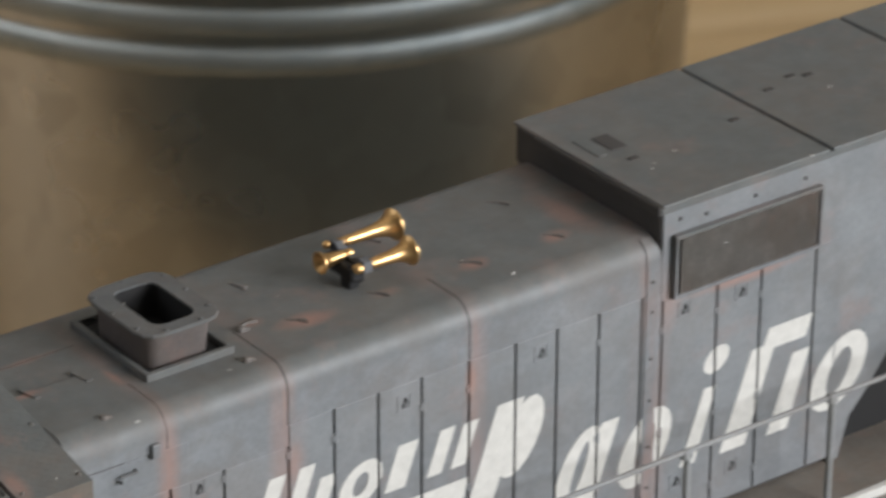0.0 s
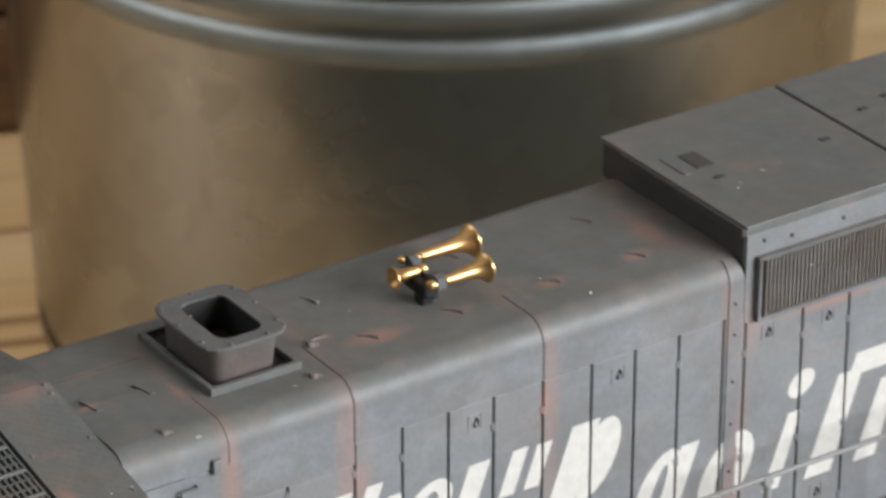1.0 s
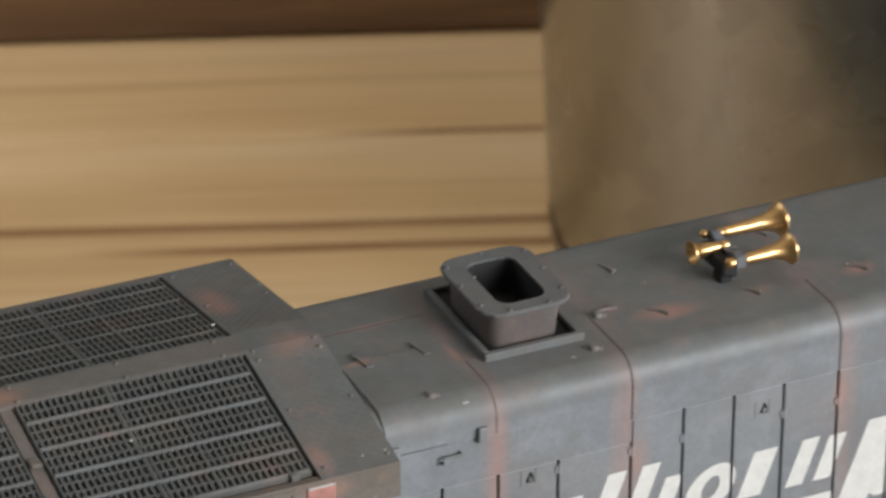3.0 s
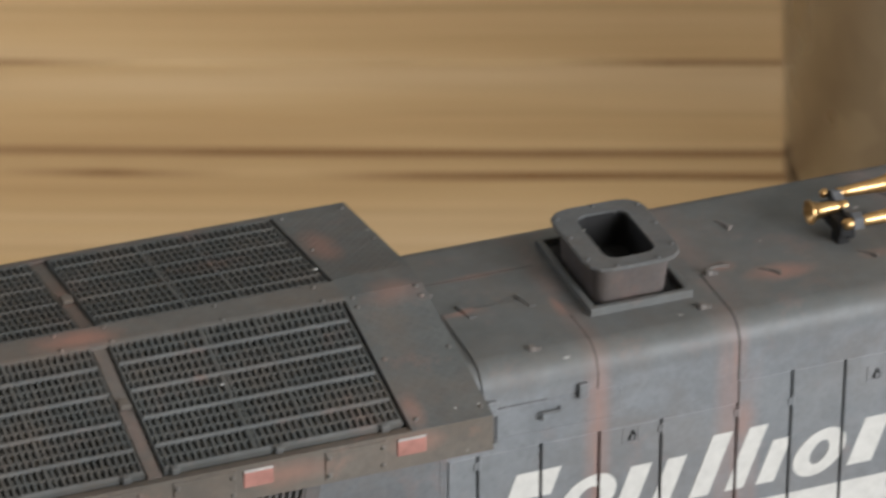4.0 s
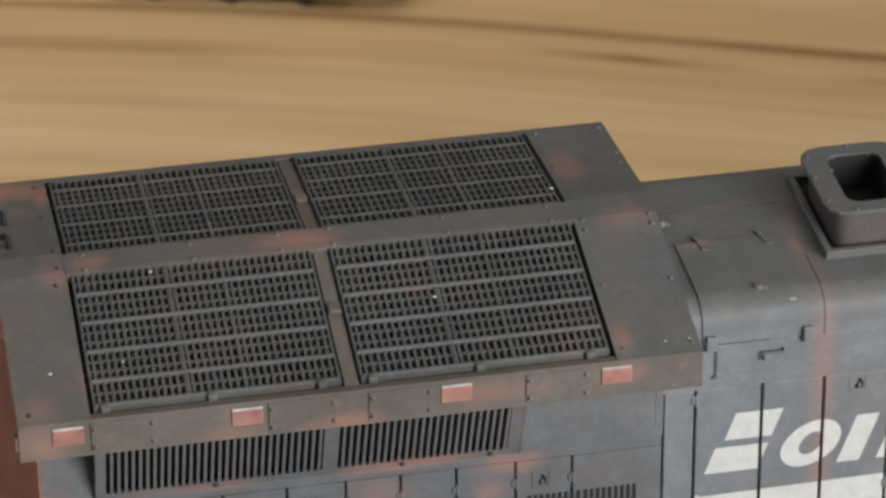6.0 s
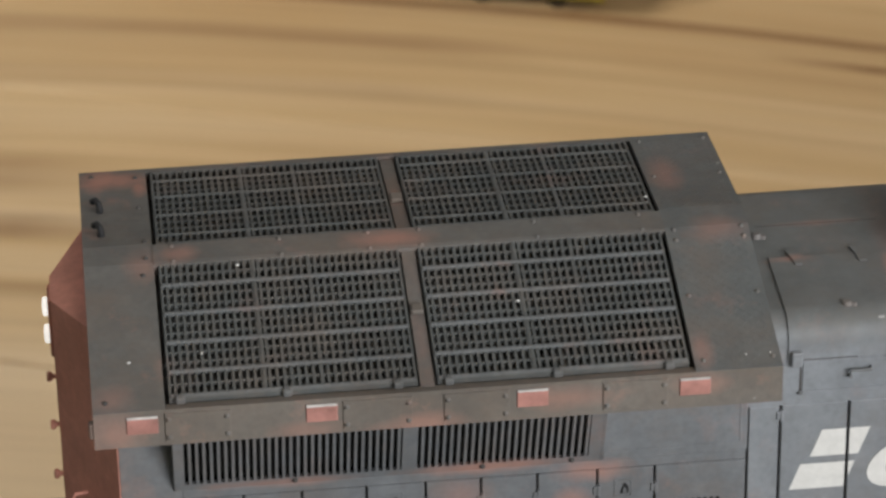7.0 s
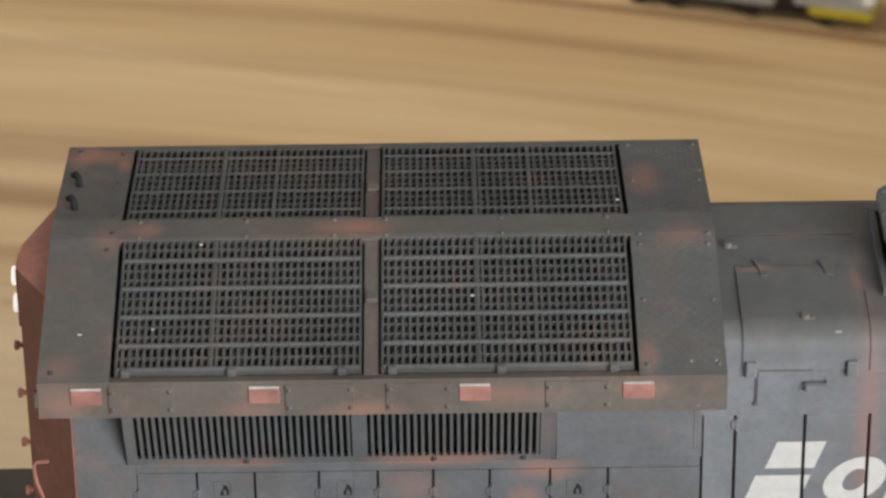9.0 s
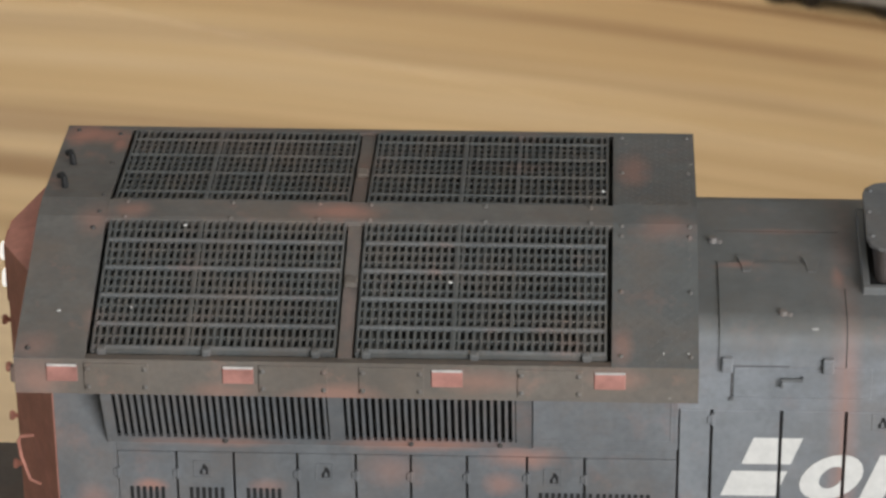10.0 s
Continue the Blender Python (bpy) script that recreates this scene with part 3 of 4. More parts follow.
def hood():
    bm = bmesh.new()
    prism(bm, arch(HALF - 0.45, ROOF - 0.45, 1.9, DECK, DECK), 52.0, 142.4)
    prism(bm, [(-10.55, DECK), (-10.55, 40.0), (10.55, 40.0), (10.55, DECK)], 2.6, 52.0)
    piece("inner_body", bm, M_GAP, "dark body behind the door gaps")
    edges = [51.2, 64.4, 76.9, 96.7, 116.8, 119.1]
    for a, b in zip(edges, edges[1:]):
        bm = bmesh.new()
        prism(bm, arch(HALF, ROOF, 2.3, 35.1 if b < 77 else 37.2, DECK, 0.6, 2.9), a, b)
        piece("hood_roof_section", bm, M_HOOD, smooth=True)
    for x, reach in ((64.4, -5.0), (76.9, -2.6), (96.7, -4.6)):
        def line(o):
            pts = [(reach, ROOF + o), (-HALF + 2.3, ROOF + o)]
            for k in range(1, 9):
                a = math.pi / 2 * k / 8
                pts.append((-HALF + 2.3 - (2.3 + o) * math.sin(a), ROOF - 2.3 + (2.3 + o) * math.cos(a)))
            return pts + [(-HALF - o, 37.3 if x > 70 else 39.0)]
        bm = bmesh.new()
        half = 0.09 if x > 70 else 0.055
        prism(bm, line(0.012) + line(-0.2)[::-1], x - half, x + half)
        piece("panel_seam", bm, M_GAP)
    # raised shoulder strip between the seams next to the tall box
    bm = bmesh.new()
    def shoulder(o):
        return [(-HALF - o, DECK + 0.4)] + [(-HALF + 2.3 - (2.3 + o) * math.cos(radians(9 * k)), ROOF - 2.3 + (2.3 + o) * math.sin(radians(9 * k))) for k in range(8)]
    prism(bm, shoulder(0.12) + shoulder(-0.2)[::-1], 117.2, 118.6)
    strip = piece("seam_strip", bm, M_HOOD, smooth=True)
    bolt = bmesh.new()
    lathe(bolt, [(0.0, 0.16), (0.12, 0.14), (0.16, 0.0), (0.16, -0.1)], 8)
    bolt_mesh = mesh_of("bolt", bolt, M_GAP)
    for z in (38.6, 35.4, 30.5, 26.0, 21.0, 16.5):
        shared("bolt", bolt_mesh, strip, mm(117.9, -11.12, z, 90, 0, 0))


hood()


# doors along the hood side: gap positions, top and bottom heights
def latch_mesh(mat):
    """Shallow pressed frame with a small turned handle; its recess is a black shape."""
    bm = bmesh.new()
    for x0, x1, z0, z1 in ((-0.74, -0.64, -0.8, 0.8), (-0.64, 0.66, 0.74, 0.8), (-0.64, 0.66, -0.8, -0.74), (0.6, 0.66, -0.74, 0.74)):
        box(bm, x0, x1, -0.04, 0.10, z0, z1, 0.02)
    prism(bm, [(-0.02, -0.40), (0.26, -0.40), (0.20, -0.02), (0.04, 0.06)], -0.12, -0.03, "y")
    return mesh_of("latch", bm, mat)


def latch_shade_mesh():
    # black shape, slightly proud, drawn for the shade in the latch pocket
    bm = bmesh.new()
    prism(bm, [(-0.22, -0.52), (0.44, -0.52), (0.44, 0.06), (0.24, 0.42), (0.04, 0.46), (-0.04, 0.02), (-0.22, -0.2)], -0.035, 0.05, "y")
    return mesh_of("latch_shade", bm, M_DARK)


def hinge_mesh(mat):
    bm = bmesh.new()
    lathe(bm, [(0.0, -0.52), (0.17, -0.5), (0.17, 0.5), (0.0, 0.52)], 10)
    box(bm, -0.40, 0.05, -0.10, 0.06, -0.36, 0.36, 0.04)
    return mesh_of("hinge", bm, mat)


LATCH_SHADE = latch_shade_mesh()
FITTINGS = {m.name: (latch_mesh(m), hinge_mesh(m)) for m in (M_DOOR, M_LOWER)}
GAPS = [54.0, 59.5, 64.6, 70.1, 76.9, 81.8, 86.6, 91.4, 96.7, 102.0, 106.8, 111.7, 116.8]
BOX_GAPS = [119.3, 126.0, 131.5, 138.4]
LOW_TOP, DOOR_TOP, DOOR_FOOT = 35.05, 37.15, 11.7
DOORS = []


def door(x0, x1, z0, z1, mat, name="hood_door", latches=(), hinges=(), gap=0.115):
    bm = bmesh.new()
    box(bm, x0 + gap, x1 - gap, -HALF, -10.4, z0, z1, 0.07)
    d = piece(name, bm, mat)
    for x, z in latches:
        shared("latch", FITTINGS[mat.name][0], d, mm(x, -HALF - 0.02, z))
        shared("latch_shade", LATCH_SHADE, d, mm(x, -HALF - 0.02, z))
    for z in hinges:
        shared("hinge", FITTINGS[mat.name][1], d, mm(x0 + 0.1, -HALF - 0.02, z))
    DOORS.append((x0 + gap, x1 - gap))
    return d


LATCH_AT = {2: (67.4, 34.15), 6: (89.4, 35.3), 9: (104.9, 35.3)}
for i, (a, b) in enumerate(zip(GAPS, GAPS[1:])):
    lat = [LATCH_AT[i], (LATCH_AT[i][0], 15.4)] if i in LATCH_AT else []
    hin = (34.2, 24.0, 14.5) if i in (0, 3, 4, 5, 7, 8, 11) else ()
    door(a, b, DOOR_FOOT, LOW_TOP if b < 77 else DOOR_TOP, M_DOOR, latches=lat, hinges=hin)
door(51.4, 54.0, DOOR_FOOT, LOW_TOP, M_DOOR, "corner_post", gap=0.1)


# ---- tall box ahead of the hood ----
def tall_box():
    bm = bmesh.new()
    box(bm, 119.0, 176.0, -HALF, HALF, 36.0, 45.8, 0.25, 2)
    b = piece("raised_box", bm, M_HOOD, "grey box raised above the hood roof")
    x = 119.0
    for x1 in (139.4, 160.4, 176.4):
        bm = bmesh.new()
        box(bm, x - 0.25 if x == 119.0 else x + 0.24, x1 - 0.2, -HALF - 0.3, HALF + 0.3, 45.8, 46.2, 0.12, 2)
        part("box_lid", bm, M_HOOD, b)
        x = x1
    bm = bmesh.new()
    box(bm, 119.02, 176.0, -HALF - 0.06, -HALF + 0.1, 36.12, 45.14, 0.03)
    part("box_side", bm, M_DOOR, b)
    bm = bmesh.new()
    box(bm, 118.35, 118.78, -HALF - 0.1, 7.6, 45.1, 46.02, 0.1)
    part("end_rail", bm, M_GAP, b)
    bolts = rivet_mesh(M_GAP)
    for x, z in ((121.0, 44.2), (124.2, 43.8), (130.2, 43.9), (136.4, 43.9)):
        shared("bolt", bolts, b, mm(x, -HALF - 0.06, z, 90, 0, 0))
    bm = bmesh.new()
    box(bm, 120.4, 121.3, 0.2, 4.2, 46.16, 46.3, 0.05)
    part("roof_strap", bm, M_HOOD, b)
    bm = bmesh.new()
    box(bm, 118.7, 176.2, -HALF - 0.15, -HALF + 0.1, 45.15, 45.75, 0.08)
    part("drip_rail", bm, M_HOOD, b)
    # hatch, bolts and lift tab on the lid
    bm = bmesh.new()
    box(bm, 122.2, 124.2, 0.6, 3.8, 46.15, 46.26, 0.05)
    for k in range(6):
        box(bm, 122.35, 124.05, 0.8 + k * 0.5, 1.05 + k * 0.5, 46.22, 46.32, 0.03)
    part("roof_vent", bm, M_GAP, b)
    for x, y in ((122.9, -1.8), (136.0, -1.0), (143.2, 2.2), (147.0, 3.4), (148.6, 2.6)):
        bm = bmesh.new()
        box(bm, x - 0.55, x + 0.55, y - 0.3, y + 0.3, 46.18, 46.3, 0.04)
        part("lid_tab", bm, M_GAP, b)
    # dark plate over the whole box end, standing in for its shade
    bm = bmesh.new()
    box(bm, 118.80, 119.02, -10.85, 10.85, 42.2, 45.75, 0.06)
    part("end_shade_plate", bm, M_GAP, b)
    # side louvre
    bm = bmesh.new()
    for z0, z1 in ((36.2, 36.55), (42.45, 42.8)):
        box(bm, 120.1, 138.3, -HALF - 0.75, -HALF + 0.05, z0, z1, 0.06)
    box(bm, 120.1, 120.45, -HALF - 0.75, -HALF + 0.05, 36.55, 42.45, 0.06)
    box(bm, 137.95, 138.3, -HALF - 0.75, -HALF + 0.05, 36.55, 42.45, 0.06)
    lv = piece("side_louvre", bm, M_HOOD, "dusty vertical louvre")
    # black sheet stands in for the shade between the slats
    bm = bmesh.new()
    box(bm, 120.4, 138.0, -HALF - 0.1, -HALF - 0.02, 36.5, 42.5)
    part("louvre_backing", bm, M_DARK, lv)
    bm = bmesh.new()
    box(bm, -0.09, 0.09, -0.62, 0.0, -2.95, 2.95)
    me = mesh_of("slat", bm, M_LOUVRE)
    for k in range(37):
        shared("slat", me, lv, mm(121.0 + k * 0.457, -HALF + 0.02, 39.5, 0, 0, 12))
    # body side under the box, with its cut-away lower corner
    bm = bmesh.new()
    prism(bm, [(142.6, DECK), (143.9, 15.6), (145.6, 17.4), (148.4, 21.0), (150.4, 22.2), (176.0, 22.2), (176.0, 36.3), (141.2, 36.3), (141.2, DECK)], -HALF, -10.2, "y")
    prism(bm, [(142.6, DECK), (143.9, 15.6), (145.6, 17.4), (148.4, 21.0), (150.4, 22.2), (176.0, 22.2), (176.0, 36.3), (119.2, 36.3), (119.2, DECK)], 10.2, HALF, "y")
    sd = piece("body_side", bm, M_DOOR)
    # black blocks fill the cut-away corner in place of its deep shade
    bm = bmesh.new()
    box(bm, 143.5, 176.0, -8.4, 10.2, DECK, 22.0)
    box(bm, 142.4, 176.0, -10.2, 10.2, 22.0, 36.2)
    part("cavity_shade_block", bm, M_DARK, sd)
    for a, c in zip(BOX_GAPS, BOX_GAPS[1:]):
        lat = {119.3: [(121.9, 34.5), (121.6, 15.9)], 126.0: [(129.0, 34.1), (128.6, 15.2)]}.get(a, [])
        door(a, c, DOOR_FOOT, 36.1, M_DOOR, latches=lat, hinges=(33.0, 22.0, 14.0))
    door(138.4, 141.4, DOOR_FOOT, 36.1, M_DOOR, "corner_post", gap=0.1)
    DOORS.append((141.4, 147.5))
    door(116.8, 119.3, DOOR_FOOT, DOOR_TOP, M_DOOR, "corner_post", gap=0.1)


tall_box()


# ---- deck, sill and railing ----
def deck():
    bm = bmesh.new()
    box(bm, -9.0, 180.0, -17.8, 17.8, 8.6, DECK, 0.2, 2)
    d = piece("walkway_deck", bm, M_DECK)
    bm = bmesh.new()
    box(bm, -9.0, 180.0, -17.95, -17.2, DECK - 0.9, DECK + 0.08, 0.05)
    part("sill_stripe", bm, M_WHITE, d, "white painted walkway edge")
    bm = bmesh.new()
    box(bm, 62.0, 128.0, -14.0, 14.0, 1.5 - ZB + 1.2, 8.7, 2.0, 3)
    part("fuel_tank", bm, M_DARK, d)
    rail = bmesh.new()
    rod(rail, [(4.0, -17.0, 23.4), (60.0, -17.0, 23.5), (118.0, -17.0, 23.3), (150.0, -17.0, 23.0), (174.0, -17.0, 23.0)], 0.27, 10)
    r = piece("handrail", rail, M_RAILING, smooth=True)
    bm = bmesh.new()
    rod(bm, [(0, 0, DECK - 0.6), (0, 0, 22.6)], 0.36, 8)
    box(bm, -0.5, 0.5, -0.3, 0.3, DECK - 0.1, DECK + 0.5, 0.1)
    box(bm, -0.75, 0.5, -0.45, 0.45, 22.5, 23.5, 0.2)
    me = mesh_of("stanchion", bm, M_RAILING)
    for x in (9.5, 27.6, 45.7, 63.7, 81.8, 99.8, 117.8, 135.9, 154.0, 172.0):
        shared("stanchion", me, r, mm(x, -17.0, 0))
    for x0 in (12.0, 134.0):
        bm = bmesh.new()
        box(bm, x0, x0 + 44.0, -11.0, 11.0, 1.0 - ZB + 2.0, 8.7, 1.0, 2)
        t = piece("truck", bm, M_DARK)
        for k in range(3):
            for s in (-1, 1):
                bm = bmesh.new()
                lathe(bm, [(0, -1.2), (5.7, -1.2), (6.0, -0.8), (6.0, 0.9), (6.4, 1.2), (0, 1.2)], 28)
                part("wheel", bm, M_WHEEL, t, at=mm(x0 + 7 + 15 * k, 9.0 * s, 6.4 - ZB, 90 * s, 0, 0))


deck()


# ---- exhaust stack, horn and roof fittings ----
def stack():
    bm = bmesh.new()
    lo = rounded_rect(66.9, 73.2, -4.5, 4.2, 1.2)
    up = rounded_rect(66.7, 73.6, -4.85, 4.45, 1.3)
    fl = rounded_rect(66.0, 74.4, -5.5, 5.1, 1.9, 3)
    fi = rounded_rect(68.0, 72.5, -4.0, 3.5, 1.1)
    fe = rounded_rect(66.1, 74.3, -5.4, 5.0, 1.85, 3)
    tube(bm, [(lo, 42.3), (up, 46.42)])
    s = piece("exhaust_chimney", bm, M_STACK_SIDE, "flanged grey exhaust stack", smooth=True)
    bm = bmesh.new()
    rings = tube(bm, [(fe, 46.38), (fl, 46.44), (fl, 46.66), (fe, 46.75)])
    inner = [[bm.verts.new((x, y, z)) for x, y in rounded_rect(68.0, 72.5, -4.0, 3.5, 1.1, 3)] for z in (46.75, 46.38)]
    for a, b in ((rings[-1], inner[0]), (inner[0], inner[1]), (inner[1], rings[0])):
        for k in range(len(a)):
            bm.faces.new((a[k], a[(k + 1) % len(a)], b[(k + 1) % len(b)], b[k]))
    part("flange", bm, M_STACK, s, "thin grey bolted flange")
    # throat coloured black for the shade inside the stack
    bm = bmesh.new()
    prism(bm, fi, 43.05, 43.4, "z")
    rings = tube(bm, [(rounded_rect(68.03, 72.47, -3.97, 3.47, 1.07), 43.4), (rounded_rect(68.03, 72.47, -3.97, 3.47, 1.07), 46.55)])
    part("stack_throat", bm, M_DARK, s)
    bolt = bmesh.new()
    lathe(bolt, [(0.0, 0.16), (0.16, 0.13), (0.22, 0.0), (0.22, -0.1)], 8)
    me = mesh_of("bolt", bolt, M_STACK)
    for x, y in ((66.5, -3.4), (66.6, 3.6), (73.9, -3.4), (73.8, 3.6), (66.4, 0.3), (74.0, 0.3), (70.2, 4.7), (68.4, -5.1), (72.0, -5.1)):
        shared("bolt", me, s, mm(x, y, 46.75))
    bm = bmesh.new()
    x0, x1, y0, y1 = 65.8, 74.9, -5.9, 6.6
    for a in ((x0, x1, y0, y0 + 0.55), (x0, x1, y1 - 0.55, y1), (x0, x0 + 0.55, y0 + 0.55, y1 - 0.55), (x1 - 0.55, x1, y0 + 0.55, y1 - 0.55)):
        box(bm, *a, 42.4, 43.5, 0.06)
    c = piece("stack_collar", bm, M_HOOD, "square collar round the stack")
    # well coloured black for the shade round the stack foot
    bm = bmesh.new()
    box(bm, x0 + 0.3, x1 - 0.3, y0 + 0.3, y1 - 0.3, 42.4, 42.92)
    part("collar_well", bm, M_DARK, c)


stack()


def horn():
    bm = bmesh.new()
    prism(bm, [(-3.5, 44.7), (-3.3, 45.65), (-2.5, 45.8), (-1.4, 45.4), (0.4, 45.4), (1.2, 45.9), (1.9, 45.8), (2.1, 45.0), (1.0, 44.8), (-2.8, 44.55)], 90.6, 91.5)
    h = piece("air_horn", bm, M_BRACKET, "brass three-bell air horn on a dark bracket")
    # black blocks: the foot, plus the shade under the bracket made solid
    bm = bmesh.new()
    box(bm, 89.5, 90.7, -3.0, 1.6, 43.7, 45.1, 0.3, 2)
    box(bm, 89.7, 90.9, -2.3, -0.8, ROOF - 0.3, 43.9, 0.15)
    box(bm, 90.3, 91.0, -2.9, -2.2, 43.5, 44.8, 0.15, 2)
    part("foot_and_shade", bm, M_DARK, h, "dark foot and solid shade under the bracket")
    def bell(x, y, z, length, rad, turn):
        bm = bmesh.new()
        prof = [(0.0, -0.6), (0.42, -0.55), (0.48, -0.1), (0.36, 0.1)]
        for k in range(13):
            s = k / 12
            prof.append((0.46 + 0.26 * s + (rad - 0.72) * s ** 6.0, 0.2 + s * (length - 0.2)))
        prof += [(rad + 0.05, length + 0.02), (rad + 0.05, length + 0.15), (rad - 0.12, length + 0.15)]
        for k in range(9):
            s = 1 - k / 8
            prof.append((0.14 + 0.24 * s + (rad - 0.58) * s ** 5.0, 1.2 + s * (length - 1.2)))
        prof.append((0.0, 1.2))
        lathe(bm, prof, 28, "x")
        part("bell", bm, M_BRASS, h, "polished brass bell", smooth=True, at=mm(x, y, z, 0, 0, turn))
    bell(91.8, 1.5, 45.5, 5.6, 1.5, 1)
    bell(91.5, -2.85, 45.05, 4.5, 1.38, 2)
    bell(90.7, -0.4, 45.35, 2.8, 1.02, 181)
    bm = bmesh.new()
    bmesh.ops.create_uvsphere(bm, u_segments=12, v_segments=8, radius=0.42, matrix=Matrix.Translation((90.3, 2.0, 45.4)))
    part("cap", bm, M_BRASS, h, "rounded brass end cap", smooth=True)
    bm = bmesh.new()
    lathe(bm, [(0.0, -0.55), (0.3, -0.5), (0.46, -0.3), (0.5, 0.0), (0.5, 0.9), (0.0, 0.9)], 16, "x")
    part("cap", bm, M_BRASS, h, "rounded brass end cap", smooth=True, at=mm(90.3, -2.85, 45.0))


horn()


def roof_fittings():
    """Lift tabs, bolts and one access hatch on the hood roof."""
    for x, y, a in ((78.6, -2.1, 10), (82.6, -4.2, -35), (91.4, -4.4, -40), (101.7, -4.5, -30), (111.1, 3.6, -40), (111.2, -4.7, -40), (82.0, 4.3, -60), (96.9, 4.5, -40)):
        part("lift_tab", bmesh_box_tab(), M_TAB, loco, at=mm(x, y, ROOF + ZB, 0, 0, a))
    for x, y in ((74.9, -7.7), (59.4, -9.0), (54.1, 1.9), (77.6, -2.9)):
        bm = bmesh.new()
        lathe(bm, [(0.0, 0.42), (0.3, 0.4), (0.4, 0.2), (0.45, -0.4)], 10)
        box(bm, -0.25, 0.75, -0.2, 0.2, -0.1, 0.3, 0.08)
        part("roof_bolt", bm, M_TAB, loco, at=mm(x, y, ROOF + ZB, 0, 0, -20))


def bmesh_box_tab():
    bm = bmesh.new()
    lo = [bm.verts.new(p) for p in ((-1.05, 0.42, -0.1), (0.95, 0.30, -0.1), (1.10, -0.62, -0.1), (0.10, -0.18, -0.1), (-1.05, 0.05, -0.1))]
    hi = [bm.verts.new(p) for p in ((-0.98, 0.34, 0.05), (0.85, 0.22, 0.13), (0.98, -0.46, 0.24), (0.12, -0.08, 0.20), (-0.98, 0.10, 0.06))]
    bm.faces.new(lo[::-1])
    bm.faces.new(hi)
    for k in range(5):
        bm.faces.new((lo[k], lo[(k + 1) % 5], hi[(k + 1) % 5], hi[k]))
    return bm


roof_fittings()


def access_hatch():
    """Raised hatch on the near shoulder by the radiator, with hinge blocks and a handle on the side below."""
    bm = bmesh.new()
    prism(bm, [(-HALF - 0.16, 39.4)] + [(-HALF - 0.16 + 2.4 - 2.4 * math.cos(math.pi / 2 * k / 7), ROOF + 0.16 - 2.4 + 2.4 * math.sin(math.pi / 2 * k / 7)) for k in range(8)] + [(-1.5, ROOF + 0.16), (-1.5, ROOF - 0.2), (-8.8, ROOF - 0.2), (-HALF + 0.2, 40.0), (-HALF + 0.2, 39.4)], 54.45, 64.0)
    h = piece("access_hatch", bm, M_HOOD, smooth=True)
    for x in (56.7, 61.9):
        bm = bmesh.new()
        prism(bm, [(x - 0.75, -0.7), (x + 0.7, -0.8), (x + 0.5, -1.9), (x + 0.3, -2.9), (x - 0.3, -2.9), (x - 0.45, -1.9)], ROOF + 0.1, ROOF + 0.27, "z")
        part("hinge_strap", bm, M_HOOD, h)
    for x in (55.0, 62.9):
        bm = bmesh.new()
        box(bm, x - 0.35, x + 0.55, -HALF - 0.6, -HALF + 0.1, 38.9, 40.3, 0.15, 2)
        part("hinge_block", bm, M_HOOD, h)
    bm = bmesh.new()
    box(bm, 55.6, 66.5, -HALF - 0.1, -HALF + 0.1, 36.35, 39.2, 0.08)
    p = piece("side_panel", bm, M_HOOD)
    bm = bmesh.new()
    box(bm, 55.5, 60.0, -HALF - 0.03, -HALF + 0.1, 39.22, 39.34)
    box(bm, 55.43, 55.56, -HALF - 0.03, -HALF + 0.1, 36.35, 39.38)
    part("panel_seam", bm, M_GAP, p)
    bm = bmesh.new()
    box(bm, 55.3, 55.72, -HALF - 0.28, -HALF + 0.1, 36.08, 36.4, 0.1)
    part("stop", bm, M_STACK, p)
    bm = bmesh.new()
    rod(bm, [(59.4, -HALF - 0.1, 37.7), (59.4, -HALF - 0.55, 37.7), (59.4, -HALF - 0.55, 38.3), (61.0, -HALF - 0.55, 38.3), (61.0, -HALF - 0.1, 38.3)], 0.14)
    part("handle", bm, M_STACK, p)
    bm = bmesh.new()
    box(bm, 54.2, 64.2, 3.5, 3.57, ROOF - 0.1, ROOF + 0.015)
    piece("panel_seam", bm, M_GAP)


access_hatch()

# ---- radiator section ----
RY_N, RY_F = -17.9, 17.9
RIDGE = 46.75


def roof_z(y):
    if y < -1.6:
        return RIDGE + (y + 1.6) * 0.185
    if y > 1.3:
        return RIDGE - (y - 1.3) * 0.172
    return RIDGE


def plate(bm, x0, x1, ys, thick=0.5, lift=0.0):
    """A roof plate that follows the slopes over the breaks given."""
    rows = []
    for x in (x0, x1):
        rows.append(([bm.verts.new((x, y, roof_z(y) + lift)) for y in ys], [bm.verts.new((x, y, roof_z(y) + lift - thick)) for y in ys]))
    (ta, ba), (tb, bb) = rows
    n = len(ys)
    for i in range(n - 1):
        bm.faces.new((ta[i], ta[i + 1], tb[i + 1], tb[i]))
        bm.faces.new((ba[i], bb[i], bb[i + 1], ba[i + 1]))
        bm.faces.new((ta[i], ba[i], ba[i + 1], ta[i + 1]))
        bm.faces.new((tb[i], tb[i + 1], bb[i + 1], bb[i]))
    for i in (0, n - 1):
        bm.faces.new((ta[i], tb[i], bb[i], ba[i]))


